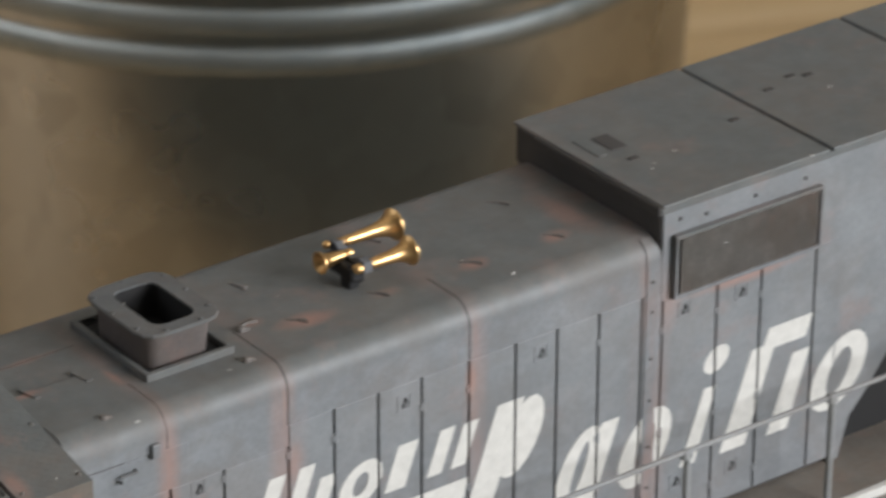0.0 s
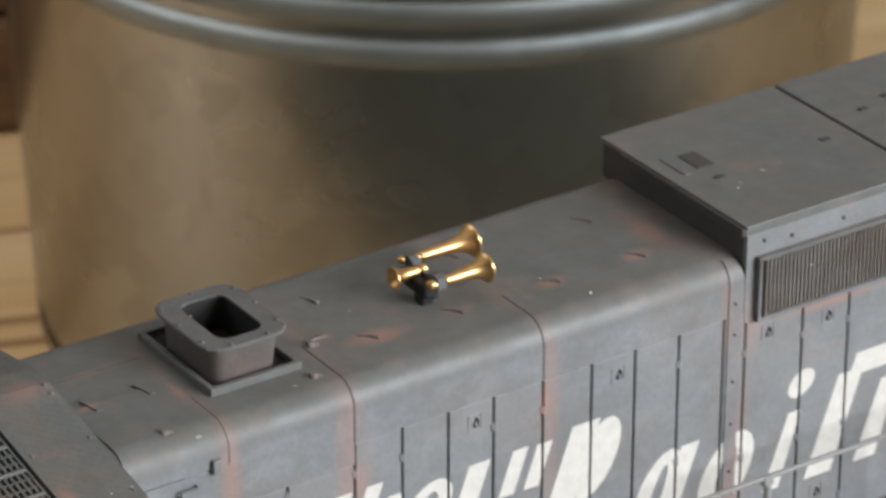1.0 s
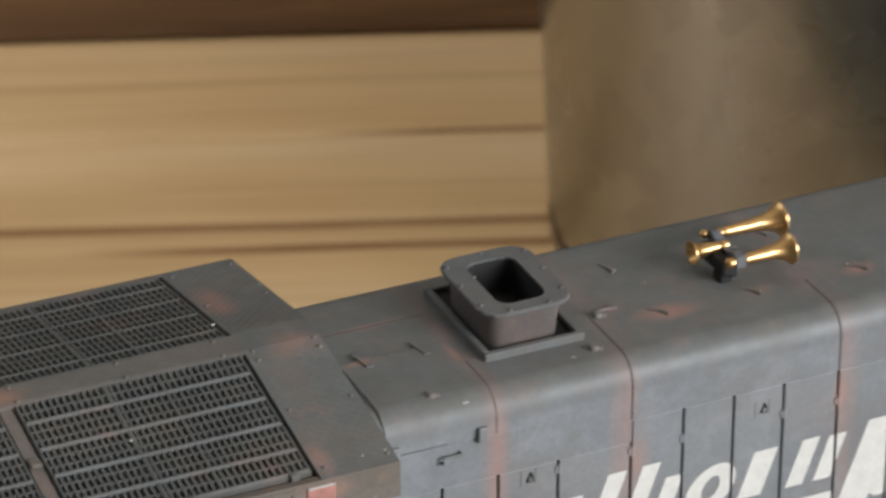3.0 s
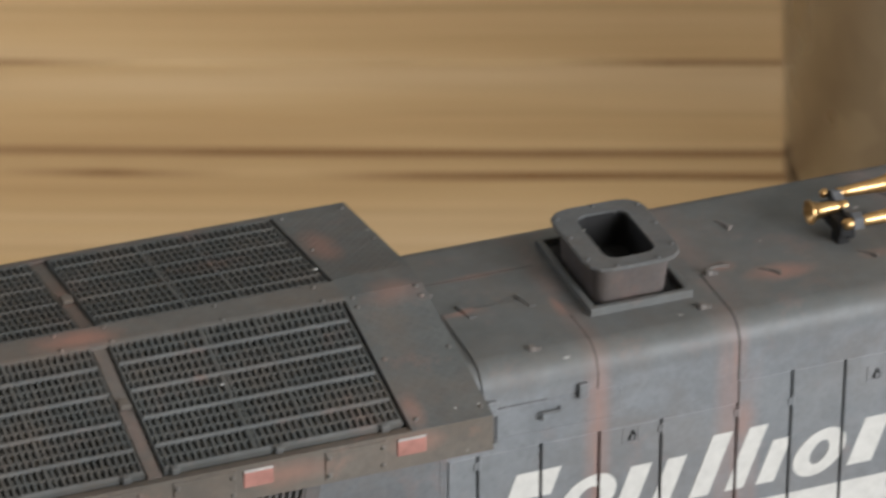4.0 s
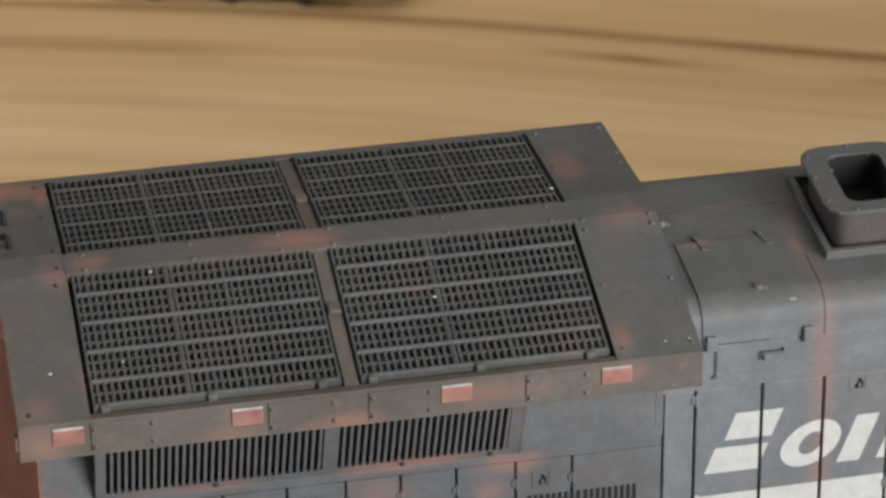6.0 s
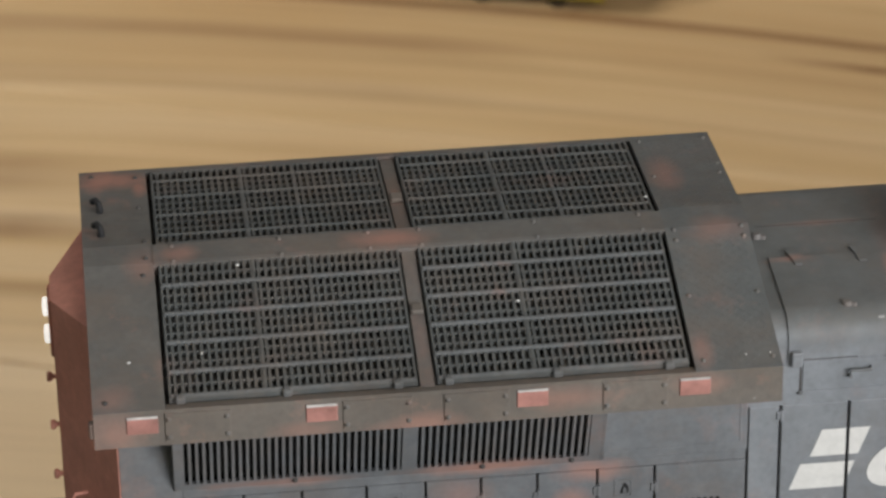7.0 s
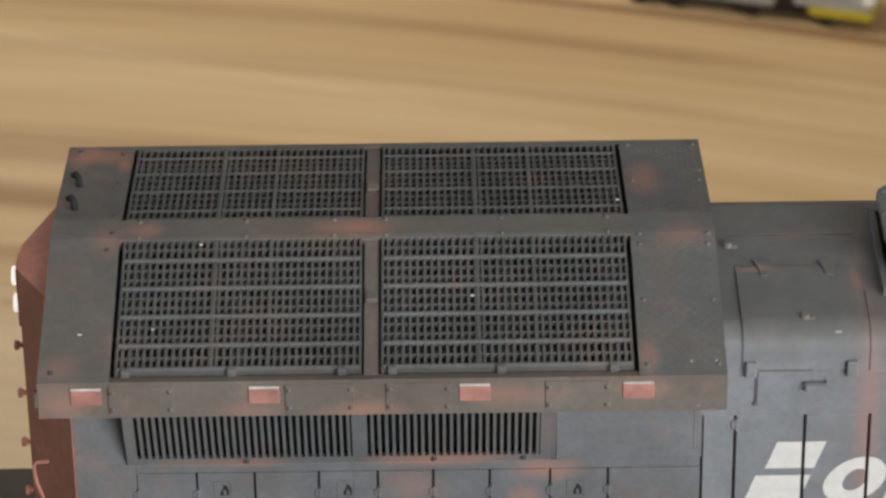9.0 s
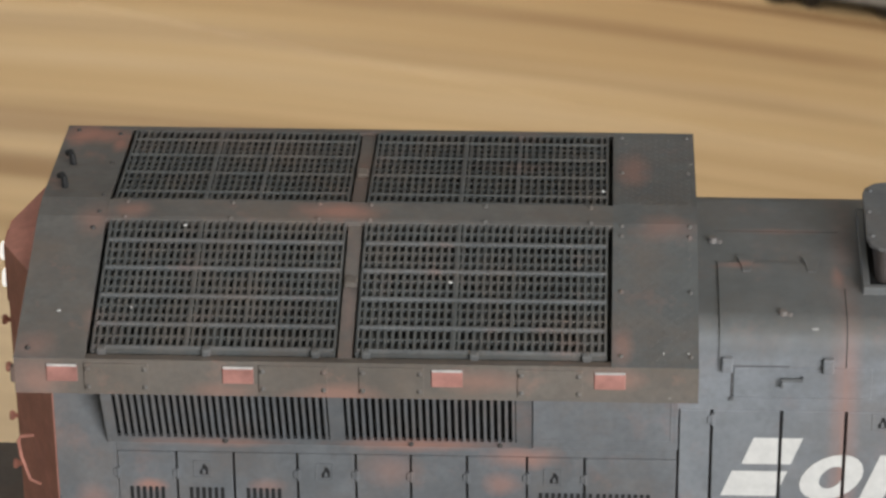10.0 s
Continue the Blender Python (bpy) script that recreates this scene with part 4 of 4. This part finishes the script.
def radiator():
    ys = [RY_N, -1.6, 1.3, RY_F]
    riv = rivet_mesh()
    bm = bmesh.new()
    plate(bm, 0.0, 5.5, ys)
    left = radiator_piece("radiator_end_plate", bm, M_RAD)
    bm = bmesh.new()
    plate(bm, 46.0, 52.7, ys)
    right = radiator_piece("radiator_end_plate", bm, M_TREAD, "dusty tread plate")
    # raised lugs of the tread plate, crosswise in turn
    bm = bmesh.new()
    step = 0.5
    for i in range(12):
        for j in range(69):
            x, y = 46.55 + i * step, -17.5 + j * step
            if -2.6 < y < 1.5:
                continue
            k = 1 if (i + j) % 2 else -1
            ax, ay, bx, by = 0.18, 0.18 * k, 0.06, -0.06 * k
            def at(u, w, h):
                px, py = x + ax * u + bx * w, y + ay * u + by * w
                return bm.verts.new((px, py, roof_z(py) + h))
            q = [at(-1, -1, -0.02), at(1, -1, -0.02), at(1, 1, -0.02), at(-1, 1, -0.02)]
            t0, t1 = at(-0.75, 0, 0.03), at(0.75, 0, 0.03)
            for f in ((q[0], q[1], t1, t0), (q[2], q[3], t0, t1), (q[1], q[2], t1), (q[3], q[0], t0)):
                bm.faces.new(f)
    tagged(part("tread_relief", bm, M_TREAD, right), kind="stuff")
    bm = bmesh.new()
    plate(bm, 5.5, 46.0, [-2.0, -1.6, 1.0], 0.9, 0.06)
    ridge = radiator_piece("ridge_strip", bm, M_RAD)
    for y0, y1 in ((-17.0, -2.0), (1.0, 17.1)):
        bm = bmesh.new()
        plate(bm, 24.95, 26.05, [y0, y1], 0.7, -0.25)
        radiator_piece("screen_divider", bm, M_RAD)
        bm = bmesh.new()
        yc = y0 + (y1 - y0) * (0.55 if y0 < 0 else 0.42)
        box(bm, 25.0, 26.0, yc - 0.6, yc + 0.6, roof_z(yc) - 0.3, roof_z(yc) + 0.12, 0.12)
        part("clamp", bm, M_LIP, ridge)
    bm = bmesh.new()
    plate(bm, 5.5, 46.0, [17.1, RY_F])
    radiator_piece("far_edge_strip", bm, M_RAD)
    for k in range(6):
        for p, xx in ((right, 52.1), (right, 46.7)):
            y = (-16.7, -9.5, -3.1, -1.9, 8.4, 16.6)[k]
            shared("rivet", riv, p, mm(xx, y, roof_z(y)))
    dark_riv = rivet_mesh(M_GAP)
    for x, y in ((1.0, 16.7), (4.6, 15.9), (4.7, 9.1), (4.9, 1.8), (4.9, -0.9), (4.6, -3.0), (1.0, -16.8)):
        shared("rivet", dark_riv, left, mm(x, y, roof_z(y)))
    for x in (7, 15.5, 22.5, 26.6, 35.8, 44.2):
        for y in (-1.7, 0.6):
            shared("rivet", riv, ridge, mm(x, y, RIDGE + 0.05))
    # two lift hooks on the end plate
    for y in (9.2, 4.0):
        bm = bmesh.new()
        rod(bm, [(1.35, -0.5, -0.1), (1.35, -0.5, 0.4), (1.28, -0.25, 0.75), (1.05, 0.15, 0.85), (0.8, 0.4, 0.6)], 0.28, 8)
        part("lift_hook", bm, M_DARK, left, at=mm(0.2, y, roof_z(y)))

    # side lip with plates, rivets and reflectors
    bm = bmesh.new()
    prism(bm, [(RY_N, 43.72), (RY_N - 0.05, 40.55), (RY_N + 0.6, 40.55), (RY_N + 0.6, 42.7), (RY_N + 1.0, 43.05), (RY_N + 1.0, 43.55)], 0.0, 52.7)
    lip = radiator_piece("side_sill", bm, M_LIP, "dusty brown sill under the radiator screens")
    bm = bmesh.new()
    prism(bm, [(RY_F, 43.8), (RY_F, 40.4), (RY_F - 0.6, 40.4), (RY_F - 0.6, 43.1)], 0.0, 52.7)
    radiator_piece("side_sill", bm, M_LIP)
    for x0, x1 in ((5.4, 10.4), (18.9, 24.2), (26.6, 31.6), (38.8, 43.8)):
        bm = bmesh.new()
        box(bm, x0, x1, RY_N - 0.15, RY_N + 0.1, 40.85, 43.4, 0.05)
        pl = part("sill_plate", bm, M_LIP, lip)
        for x in (x0 + 0.3, x1 - 0.3):
            for z in (41.3, 42.9):
                shared("rivet", riv, pl, mm(x, RY_N - 0.17, z, 90, 0, 0))
    for x in (2.5, 16.1, 32.2, 44.7):
        bm = bmesh.new()
        box(bm, x, x + 2.4, RY_N - 0.14, RY_N, 41.72, 43.1, 0.05)
        rf = part("reflector", bm, M_REFL, lip, "faded red reflector")
        bm = bmesh.new()
        box(bm, x + 0.03, x + 2.37, RY_N - 0.17, RY_N - 0.05, 43.08, 43.28, 0.03)
        part("reflector_edge", bm, M_EDGE, rf)
    # end cheek towards the hood, closing the raised section
    bm = bmesh.new()
    prism(bm, [(RY_N, 43.6), (-1.6, 46.6), (1.3, 46.6), (RY_F, 43.75), (RY_F, 40.5), (11.0, 36.5), (-11.0, 36.5), (RY_N, 40.7)], 52.3, 52.68)
    radiator_piece("radiator_cheek", bm, M_RAD)
    bm = bmesh.new()
    prism(bm, [(RY_N, 43.6), (-1.6, 46.6), (1.3, 46.6), (RY_F, 43.75), (RY_F, 42.6), (11.0, 42.0), (-11.0, 42.0), (RY_N, 42.6)], 0.05, 0.5)
    radiator_piece("radiator_cheek", bm, M_RED)
    # dark core under the screens
    bm = bmesh.new()
    prism(bm, [(-17.0, 41.0), (-1.6, 44.1), (1.3, 44.1), (17.0, 41.4), (10.5, 38.6), (-10.5, 38.6)], 0.6, 52.2)
    radiator_piece("radiator_core", bm, M_CORE, "dusty dark core under the screens")


radiator()


def screens():
    """Four radiator screens: thin slats across, thin wires and raised bars along."""
    for x0, x1 in ((5.84, 24.75), (26.25, 45.62)):
        for side in (-1, 1):
            y0, y1, bars = (-16.8, -1.75, (-4.3, -7.5, -10.7, -13.9, -16.5)) if side < 0 else (1.1, 17.0, (3.0, 7.26, 11.3, 14.9))
            slope = math.degrees(math.atan(0.185)) if side < 0 else -math.degrees(math.atan(0.172))
            yc, zc = (y0 + y1) / 2, roof_z((y0 + y1) / 2)
            length = (y1 - y0) / math.cos(radians(slope))
            w = x1 - x0
            bm = bmesh.new()
            for a, b in ((0.0, 0.22), (w - 0.22, w)):
                box(bm, a, b, -length / 2, length / 2, -0.55, 0.0, 0.04)
            for a in (-length / 2, length / 2 - 0.25):
                box(bm, 0.22, w - 0.22, a, a + 0.25, -0.5, 0.02, 0.04)
            s = part("radiator_screen", bm, M_SCREEN, loco, at=mm(x0, yc, zc + ZB - RAD_DROP, slope, 0, 0))
            bm = bmesh.new()
            box(bm, -0.115, 0.115, -length / 2 + 0.2, length / 2 - 0.2, -0.42, -0.03)
            slat = mesh_of("slat", bm, M_SCREEN)
            n = 34
            for k in range(1, n):
                shared("slat", slat, s, mm(w * k / n, 0, 0))
            def along(yy):
                return (yy - yc) / math.cos(radians(slope))
            bm = bmesh.new()
            half, top = (0.19, 0.12) if side < 0 else (0.14, 0.05)
            box(bm, 0.1, w - 0.1, -half, half, -0.3, top, 0.08)
            bar = mesh_of("bar", bm, M_BAR if side < 0 else M_SCREEN)
            for b in bars:
                shared("bar", bar, s, mm(0, along(b), 0))
            bm = bmesh.new()
            box(bm, 0.2, w - 0.2, -0.10, 0.10, -0.36, -0.06)
            wire = mesh_of("wire", bm, M_SCREEN)
            step = abs(bars[1] - bars[0])
            edges = sorted([*bars, y0, y1])
            for a, b in zip(edges, edges[1:]):
                m = max(1, round((b - a) / (step / 3)))
                for k in range(1, m):
                    shared("wire", wire, s, mm(0, along(a + (b - a) * k / m), 0))
            bm = bmesh.new()
            box(bm, -0.62, 0.62, -length / 2 + 0.2, length / 2 - 0.2, -0.75, -0.46)
            brace = mesh_of("brace", bm, M_SCREEN)
            for f in (0.075, 0.495, 0.92):
                shared("brace", brace, s, mm(w * f, 0, 0))
            bm = bmesh.new()
            box(bm, -0.16, 0.16, -length / 2 + 0.2, length / 2 - 0.2, -0.3, 0.02, 0.04)
            rib = mesh_of("cross_rib", bm, M_BAR if side > 0 else M_SCREEN)
            for f in (0.39, 0.62):
                shared("cross_rib", rib, s, mm(w * f, 0, 0))
            if side < 0:
                bm = bmesh.new()
                box(bm, -0.36, 0.36, -0.30, 0.28, -0.4, 0.26, 0.14, 2)
                foot = mesh_of("foot", bm, M_BAR)
                for f in (0.045, 0.475, 0.92):
                    shared("foot", foot, s, mm(w * f, -length / 2 - 0.05, 0))


screens()


def radiator_side():
    """Sloping intake louvres below the sill and the small doors under them."""
    def sloped(bm, x0, x1, z0, z1, proud, thick):
        def yy(z):
            return -11.25 - (z - 31.6) * 0.42
        prism(bm, [(yy(z0) - proud, z0), (yy(z1) - proud, z1), (yy(z1) - proud + thick, z1), (yy(z0) - proud + thick, z0)], x0, x1)
    bm = bmesh.new()
    for x0, x1, z0, z1 in ((5.9, 39.8, 31.5, 32.25), (5.9, 6.75, 32.25, 39.8), (23.8, 25.0, 32.25, 39.8), (38.6, 39.8, 32.25, 39.8)):
        sloped(bm, x0, x1, z0, z1, 0.0, 0.5)
    f = radiator_piece("intake_frame", bm, M_LOWER, "grey intake frame with rusty lower edge")
    # black backing stands in for the shade behind the intake slats
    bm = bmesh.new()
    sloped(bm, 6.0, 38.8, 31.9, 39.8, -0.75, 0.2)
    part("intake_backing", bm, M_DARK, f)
    bm = bmesh.new()
    prism(bm, [(-10.4, 31.5), (-11.25, 31.5), (-14.7, 39.8), (-10.4, 39.8)], 5.95, 6.2)
    part("intake_end", bm, M_LOWER, f)
    bm = bmesh.new()
    sloped(bm, -0.115, 0.115, 32.2, 39.8, 0.02, 0.5)
    slat = mesh_of("slat", bm, M_LOWER)
    for k in range(30):
        shared("slat", slat, f, mm(7.2 + k * 0.563, 0, 0))
    for k in range(24):
        shared("slat", slat, f, mm(25.4 + k * 0.565, 0, 0))
    bm = bmesh.new()
    box(bm, 39.85, 51.4, -HALF - 0.05, -10.3, 31.4, 40.0, 0.08)
    part("blank_panel", bm, M_LOWER, f)
    bm = bmesh.new()
    prism(bm, [(-10.4, 31.5), (-11.25, 31.5), (-14.7, 39.8), (-10.4, 39.8)], 39.6, 39.78)
    part("intake_end", bm, M_LOWER, f)
    bm = bmesh.new()
    box(bm, 6.55, 51.3, -HALF - 0.04, -10.4, 30.55, 31.42, 0.05)
    part("sill_rail", bm, M_LOWER, f)
    bm = bmesh.new()
    for x0, x1, z0, z1 in ((40.3, 50.9, 39.2, 39.35), (50.75, 50.9, 32.3, 39.2), (40.3, 50.9, 32.15, 32.3)):
        box(bm, x0, x1, -HALF - 0.09, -HALF, z0, z1, 0.03)
    part("panel_bead", bm, M_LOWER, f)
    bolts = rivet_mesh(M_GAP)
    for x in (15.4, 30.2, 37.3):
        shared("bolt", bolts, f, mm(x, -11.5, 31.95, 70, 0, 0))
    # thin black strips drawn for the shade in the door slots
    bm = bmesh.new()
    box(bm, 0.0, 0.28, -HALF - 0.06, -HALF + 0.1, 22.0, 26.8)
    slot = mesh_of("louvre_slot", bm, M_DARK)
    gaps = [6.5, 11.3, 15.9, 21.0, 25.7, 30.1, 34.6, 39.4, 44.0, 51.4]
    lat = {1: [(13.4, 28.6)], 3: [(23.2, 28.5)], 7: [(41.5, 28.3)]}
    for i, (a, b) in enumerate(zip(gaps, gaps[1:])):
        d = door(a, b, DOOR_FOOT, 30.18, M_LOWER, "engine_door", latches=lat.get(i, []), hinges=(28.2, 15.0) if i in (0, 1, 3, 4, 5, 6, 7, 8) else (), gap=0.085)
        if i in (0, 1, 2, 7, 8):
            for k in range(6 if i < 7 else 9):
                shared("louvre_slot", slot, d, mm(a + 1.0 + k * 0.5, 0, 0))


radiator_side()


def rear_end():
    """Red hood end, tapered to a narrow flat face that carries two lamps and a row of rungs."""
    plan = [(2.6, -10.9), (1.65, -11.0), (-2.65, -2.1), (-2.8, -1.8), (-2.8, 1.8), (-2.65, 2.1), (1.65, 11.0), (2.6, 10.9)]
    bm = bmesh.new()
    lo = [bm.verts.new((x, y, DECK)) for x, y in plan]
    hi = [bm.verts.new((x, y, 44.35 if x < -2 else 43.9)) for x, y in plan]
    for k in range(8):
        bm.faces.new((lo[k], lo[(k + 1) % 8], hi[(k + 1) % 8], hi[k]))
    ridge = [bm.verts.new((0.04, y, 45.1)) for y in (-7.4, 7.4)]
    bm.faces.new((hi[2], hi[3], hi[4], hi[5], ridge[1], ridge[0]))
    bm.faces.new((hi[0], hi[1], hi[2], ridge[0]))
    bm.faces.new((hi[5], hi[6], hi[7], ridge[1]))
    bm.faces.new((hi[7], hi[0], ridge[0], ridge[1]))
    bm.faces.new(lo[::-1])
    e = piece("hood_end", bm, M_RED, "faded red painted hood end", at=END_LOC)
    bm = bmesh.new()
    box(bm, -3.05, -2.7, -1.35, 1.35, 38.6, 44.0, 0.3, 3)
    hs = part("lamp_housing", bm, M_RED, e)
    for z in (42.66, 40.1):
        bm = bmesh.new()
        lathe(bm, [(0.0, -0.2), (0.74, -0.2), (0.78, 0.1), (0.76, 0.34), (0.6, 0.42), (0.0, 0.46)], 24)
        part("lamp", bm, M_LIT, hs, "lit white headlight lens", at=mm(-3.05, 0.0, z, 0, -90, 0), smooth=True)
    for z in (37.0, 32.4, 27.6, 22.8):
        bm = bmesh.new()
        lathe(bm, [(0.0, -3.55), (0.36, -3.5), (0.42, -3.38), (0.4, -3.2), (0.2, -3.0), (0.2, -2.7)], 14, "x")
        for v in bm.verts:
            v.co += Vector((0.0, -1.5, z))
        part("rung_bracket", bm, M_RED, e)
    bm = bmesh.new()
    rod(bm, [(-0.9, -6.0, 28.7), (-1.9, -6.3, 28.8), (-2.1, -6.5, 28.5), (-1.9, -6.9, 27.3), (-1.2, -7.5, 25.4), (-0.3, -7.6, 25.0)], 0.15)
    part("grab_iron", bm, M_RED, e)
    bm = bmesh.new()
    box(bm, -0.35, 0.05, RY_N + 0.1, RY_N + 0.9, 41.6, 43.0, 0.12)
    part("lift_eye", bm, M_LIP, e)
    bm = bmesh.new()
    box(bm, 1.7, 6.55, -11.05, -10.4, DOOR_FOOT, 43.0, 0.08)
    radiator_piece("corner_post", bm, M_LOWER)


rear_end()


def dust_specks():
    bm = bmesh.new()
    bmesh.ops.create_icosphere(bm, subdivisions=1, radius=0.13)
    me = mesh_of("dust_speck", bm, M_WHITE)
    for x, y, z in ((33.35, -9.3, 45.5), (8.6, -12.5, 44.8), (50.0, -16.7, 44.0), (51.9, -16.7, 44.0), (3.0, -13.0, 44.7), (68.0, 1.0, 46.85), (101.2, -3.9, 42.95), (103.5, -8.5, 42.85), (122.9, -4.6, 46.25), (136.9, -11.2, 46.2), (148.5, -0.8, 46.25), (126.0, -11.9, 40.6), (12.0, -3.0, 46.6), (45.2, 3.0, 46.7)):
        ob = shared("dust_speck", me, loco, mm(x, y, z + ZB))
        ob.scale = (1.0 + 0.5 * math.sin(x * 7), 0.8 + 0.3 * math.cos(y * 5), 0.7)


dust_specks()


# ---- white marking on the hood side: plain slanted shapes and a tapered stripe ----
SLANT = 0.36


def clip(poly, x, keep_right):
    out = []
    for (ax, az), (bx, bz) in zip(poly, poly[1:] + poly[:1]):
        ina, inb = (ax >= x) == keep_right, (bx >= x) == keep_right
        if ina:
            out.append((ax, az))
        if ina != inb:
            s = (x - ax) / (bx - ax)
            out.append((x, az + s * (bz - az)))
    return out


MARKED = [0]


def marking(polys, parent):
    """One painted shape, cut where the door gaps are."""
    bm = bmesh.new()
    for n, poly in enumerate(polys):
        for x0, x1 in DOORS:
            p = clip(poly, x0 + 0.03, True)
            p = clip(p, x1 - 0.03, False) if p else p
            if len(p) > 2:
                prism(bm, p, -HALF - 0.03 - 0.002 * (n % 5) - 0.011 * (MARKED[0] % 3), -HALF + 0.02, "y")
    MARKED[0] += 1
    return part("marking", bm, M_WHITE, parent, "white painted slanted shape")


def slanted(x, z0, z1, w0, w1=None):
    w1 = w0 if w1 is None else w1
    k = SLANT * (z1 - z0)
    return [(x, z0), (x + w0, z0), (x + k + w1, z1), (x + k, z1)]


def ring(x, z0, z1, w, t, a0=0, a1=360, n=20):
    """A slanted ring, or part of one, as a row of four-sided pieces."""
    cx, cz, ry = x + w / 2, (z0 + z1) / 2, (z1 - z0) / 2
    def at(a, rx, rz):
        px, pz = rx * math.cos(radians(a)), rz * math.sin(radians(a))
        return (cx + px + SLANT * (pz + ry), cz + pz)
    out = []
    for k in range(n):
        a, b = a0 + (a1 - a0) * k / n, a0 + (a1 - a0) * (k + 1) / n
        out.append([at(a, w / 2, ry), at(b, w / 2, ry), at(b, w / 2 - t, ry - t * 0.75), at(a, w / 2 - t, ry - t * 0.75)])
    return out


def oval(x, z0, z1, w, n=18):
    cx, cz, ry = x + w / 2, (z0 + z1) / 2, (z1 - z0) / 2
    return [(cx + w / 2 * math.cos(2 * math.pi * k / n) + SLANT * (ry * math.sin(2 * math.pi * k / n) + ry), cz + ry * math.sin(2 * math.pi * k / n)) for k in range(n)]


def markings():
    bm = bmesh.new()
    box(bm, 54.2, 54.5, -HALF - 0.03, -HALF, 24.6, 24.9)
    root = piece("painted_sign", bm, M_WHITE, "row of white painted slanted shapes")
    z0, z1, up = 26.6, 31.0, 32.4
    marking([slanted(54.9, 26.9, 29.3, 4.4)], root)
    marking([slanted(56.5, 30.0, 32.5, 3.9)], root)
    marking(ring(60.5, z0, z1, 4.8, 1.5), root)
    marking([slanted(65.9, z0, z1, 1.9)], root)
    marking([slanted(69.2, z0, z1, 1.7)], root)
    marking([slanted(72.7, z0, up, 1.8)], root)
    marking([slanted(76.0, z0, up, 1.7)], root)
    marking([slanted(78.8, z0, z1 - 0.3, 1.7)], root)
    marking(ring(81.5, z0 - 0.3, z1 - 0.2, 4.6, 1.5), root)
    marking([slanted(87.2, z0, z1, 2.3)], root)
    marking([slanted(91.9, z0, z1, 1.7)], root)
    marking([slanted(94.6, z0, z1 - 0.2, 1.7)], root)
    marking([slanted(94.8, 17.0, 31.4, 3.1)], root)
    marking([oval(99.0, 23.4, 31.2, 4.6)], root)
    marking(ring(105.7, 17.2, 25.5, 5.0, 1.9), root)
    marking([slanted(109.4, 17.2, 25.4, 2.1)], root)
    marking(ring(113.3, 17.0, 24.9, 5.8, 2.0), root)
    marking([slanted(122.0, 17.2, 24.9, 1.9, 1.5)], root)
    marking([oval(124.2, 26.3, 29.1, 3.0)], root)
    marking([slanted(127.0, 17.0, 27.2, 3.2, 3.0)], root)
    marking([slanted(131.9, 26.6, 28.9, 5.6)], root)
    marking([slanted(133.0, 17.0, 25.2, 2.6, 2.2)], root)
    marking(ring(137.3, 17.2, 25.2, 6.8, 2.1), root)
    marking([[(54.2, 24.7), (58.0, 22.7), (62.0, 22.2), (95.6, 21.7), (96.8, 25.1), (70.0, 25.0)]], root)


markings()

# ---- floor boards ----
def floor_boards():
    rng = random.Random(7)
    wide = 0.19
    th = radians(PLANK_TURN)
    centre = Vector((0.6145, 1.094, FLOOR))
    ca, sa = math.cos(th), math.sin(th)

    def cut(poly, axis, at, keep_less):
        out = []
        for p, q in zip(poly, poly[1:] + poly[:1]):
            inp, inq = (p[axis] <= at) == keep_less, (q[axis] <= at) == keep_less
            if inp:
                out.append(p)
            if inp != inq:
                k = (at - p[axis]) / (q[axis] - p[axis])
                out.append((p[0] + k * (q[0] - p[0]), p[1] + k * (q[1] - p[1])))
        return out

    meshes = {}
    for length in (2.6, 3.4, 4.2):
        bm = bmesh.new()
        box(bm, 0.0006, length - 0.0006, 0.0006, wide - 0.0006, -0.018, 0.0, 0.0012)
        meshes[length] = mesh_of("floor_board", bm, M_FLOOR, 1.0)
    for row in range(-32, 28):
        u = -4.4 - rng.random() * 0.8
        while u < 5.2:
            length = rng.choice((2.6, 3.4, 4.2))
            o = centre + Vector((ca, sa, 0)) * u + Vector((-sa, ca, 0)) * row * wide
            quad = [(o.x + ca * a - sa * w, o.y + sa * a + ca * w) for a, w in ((0.0006, 0.0006), (length - 0.0006, 0.0006), (length - 0.0006, wide - 0.0006), (0.0006, wide - 0.0006))]
            poly = quad
            for axis, at, less in ((0, RX0, False), (0, RX1, True), (1, RY0, False), (1, RY1, True)):
                poly = cut(poly, axis, at, less) if len(poly) > 2 else []
            if len(poly) > 2:
                me = meshes[length]
                if poly != quad:
                    bm = bmesh.new()
                    prism(bm, [(ca * (x - o.x) + sa * (y - o.y), -sa * (x - o.x) + ca * (y - o.y)) for x, y in poly], -0.018, 0.0, "z")
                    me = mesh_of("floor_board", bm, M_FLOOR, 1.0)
                b = new("floor_board", me)
                b.matrix_basis = pose(o.x, o.y, FLOOR + rng.uniform(-0.0004, 0.0), 0, 0, PLANK_TURN)
                b.parent = the_floor
            u += length


floor_boards()
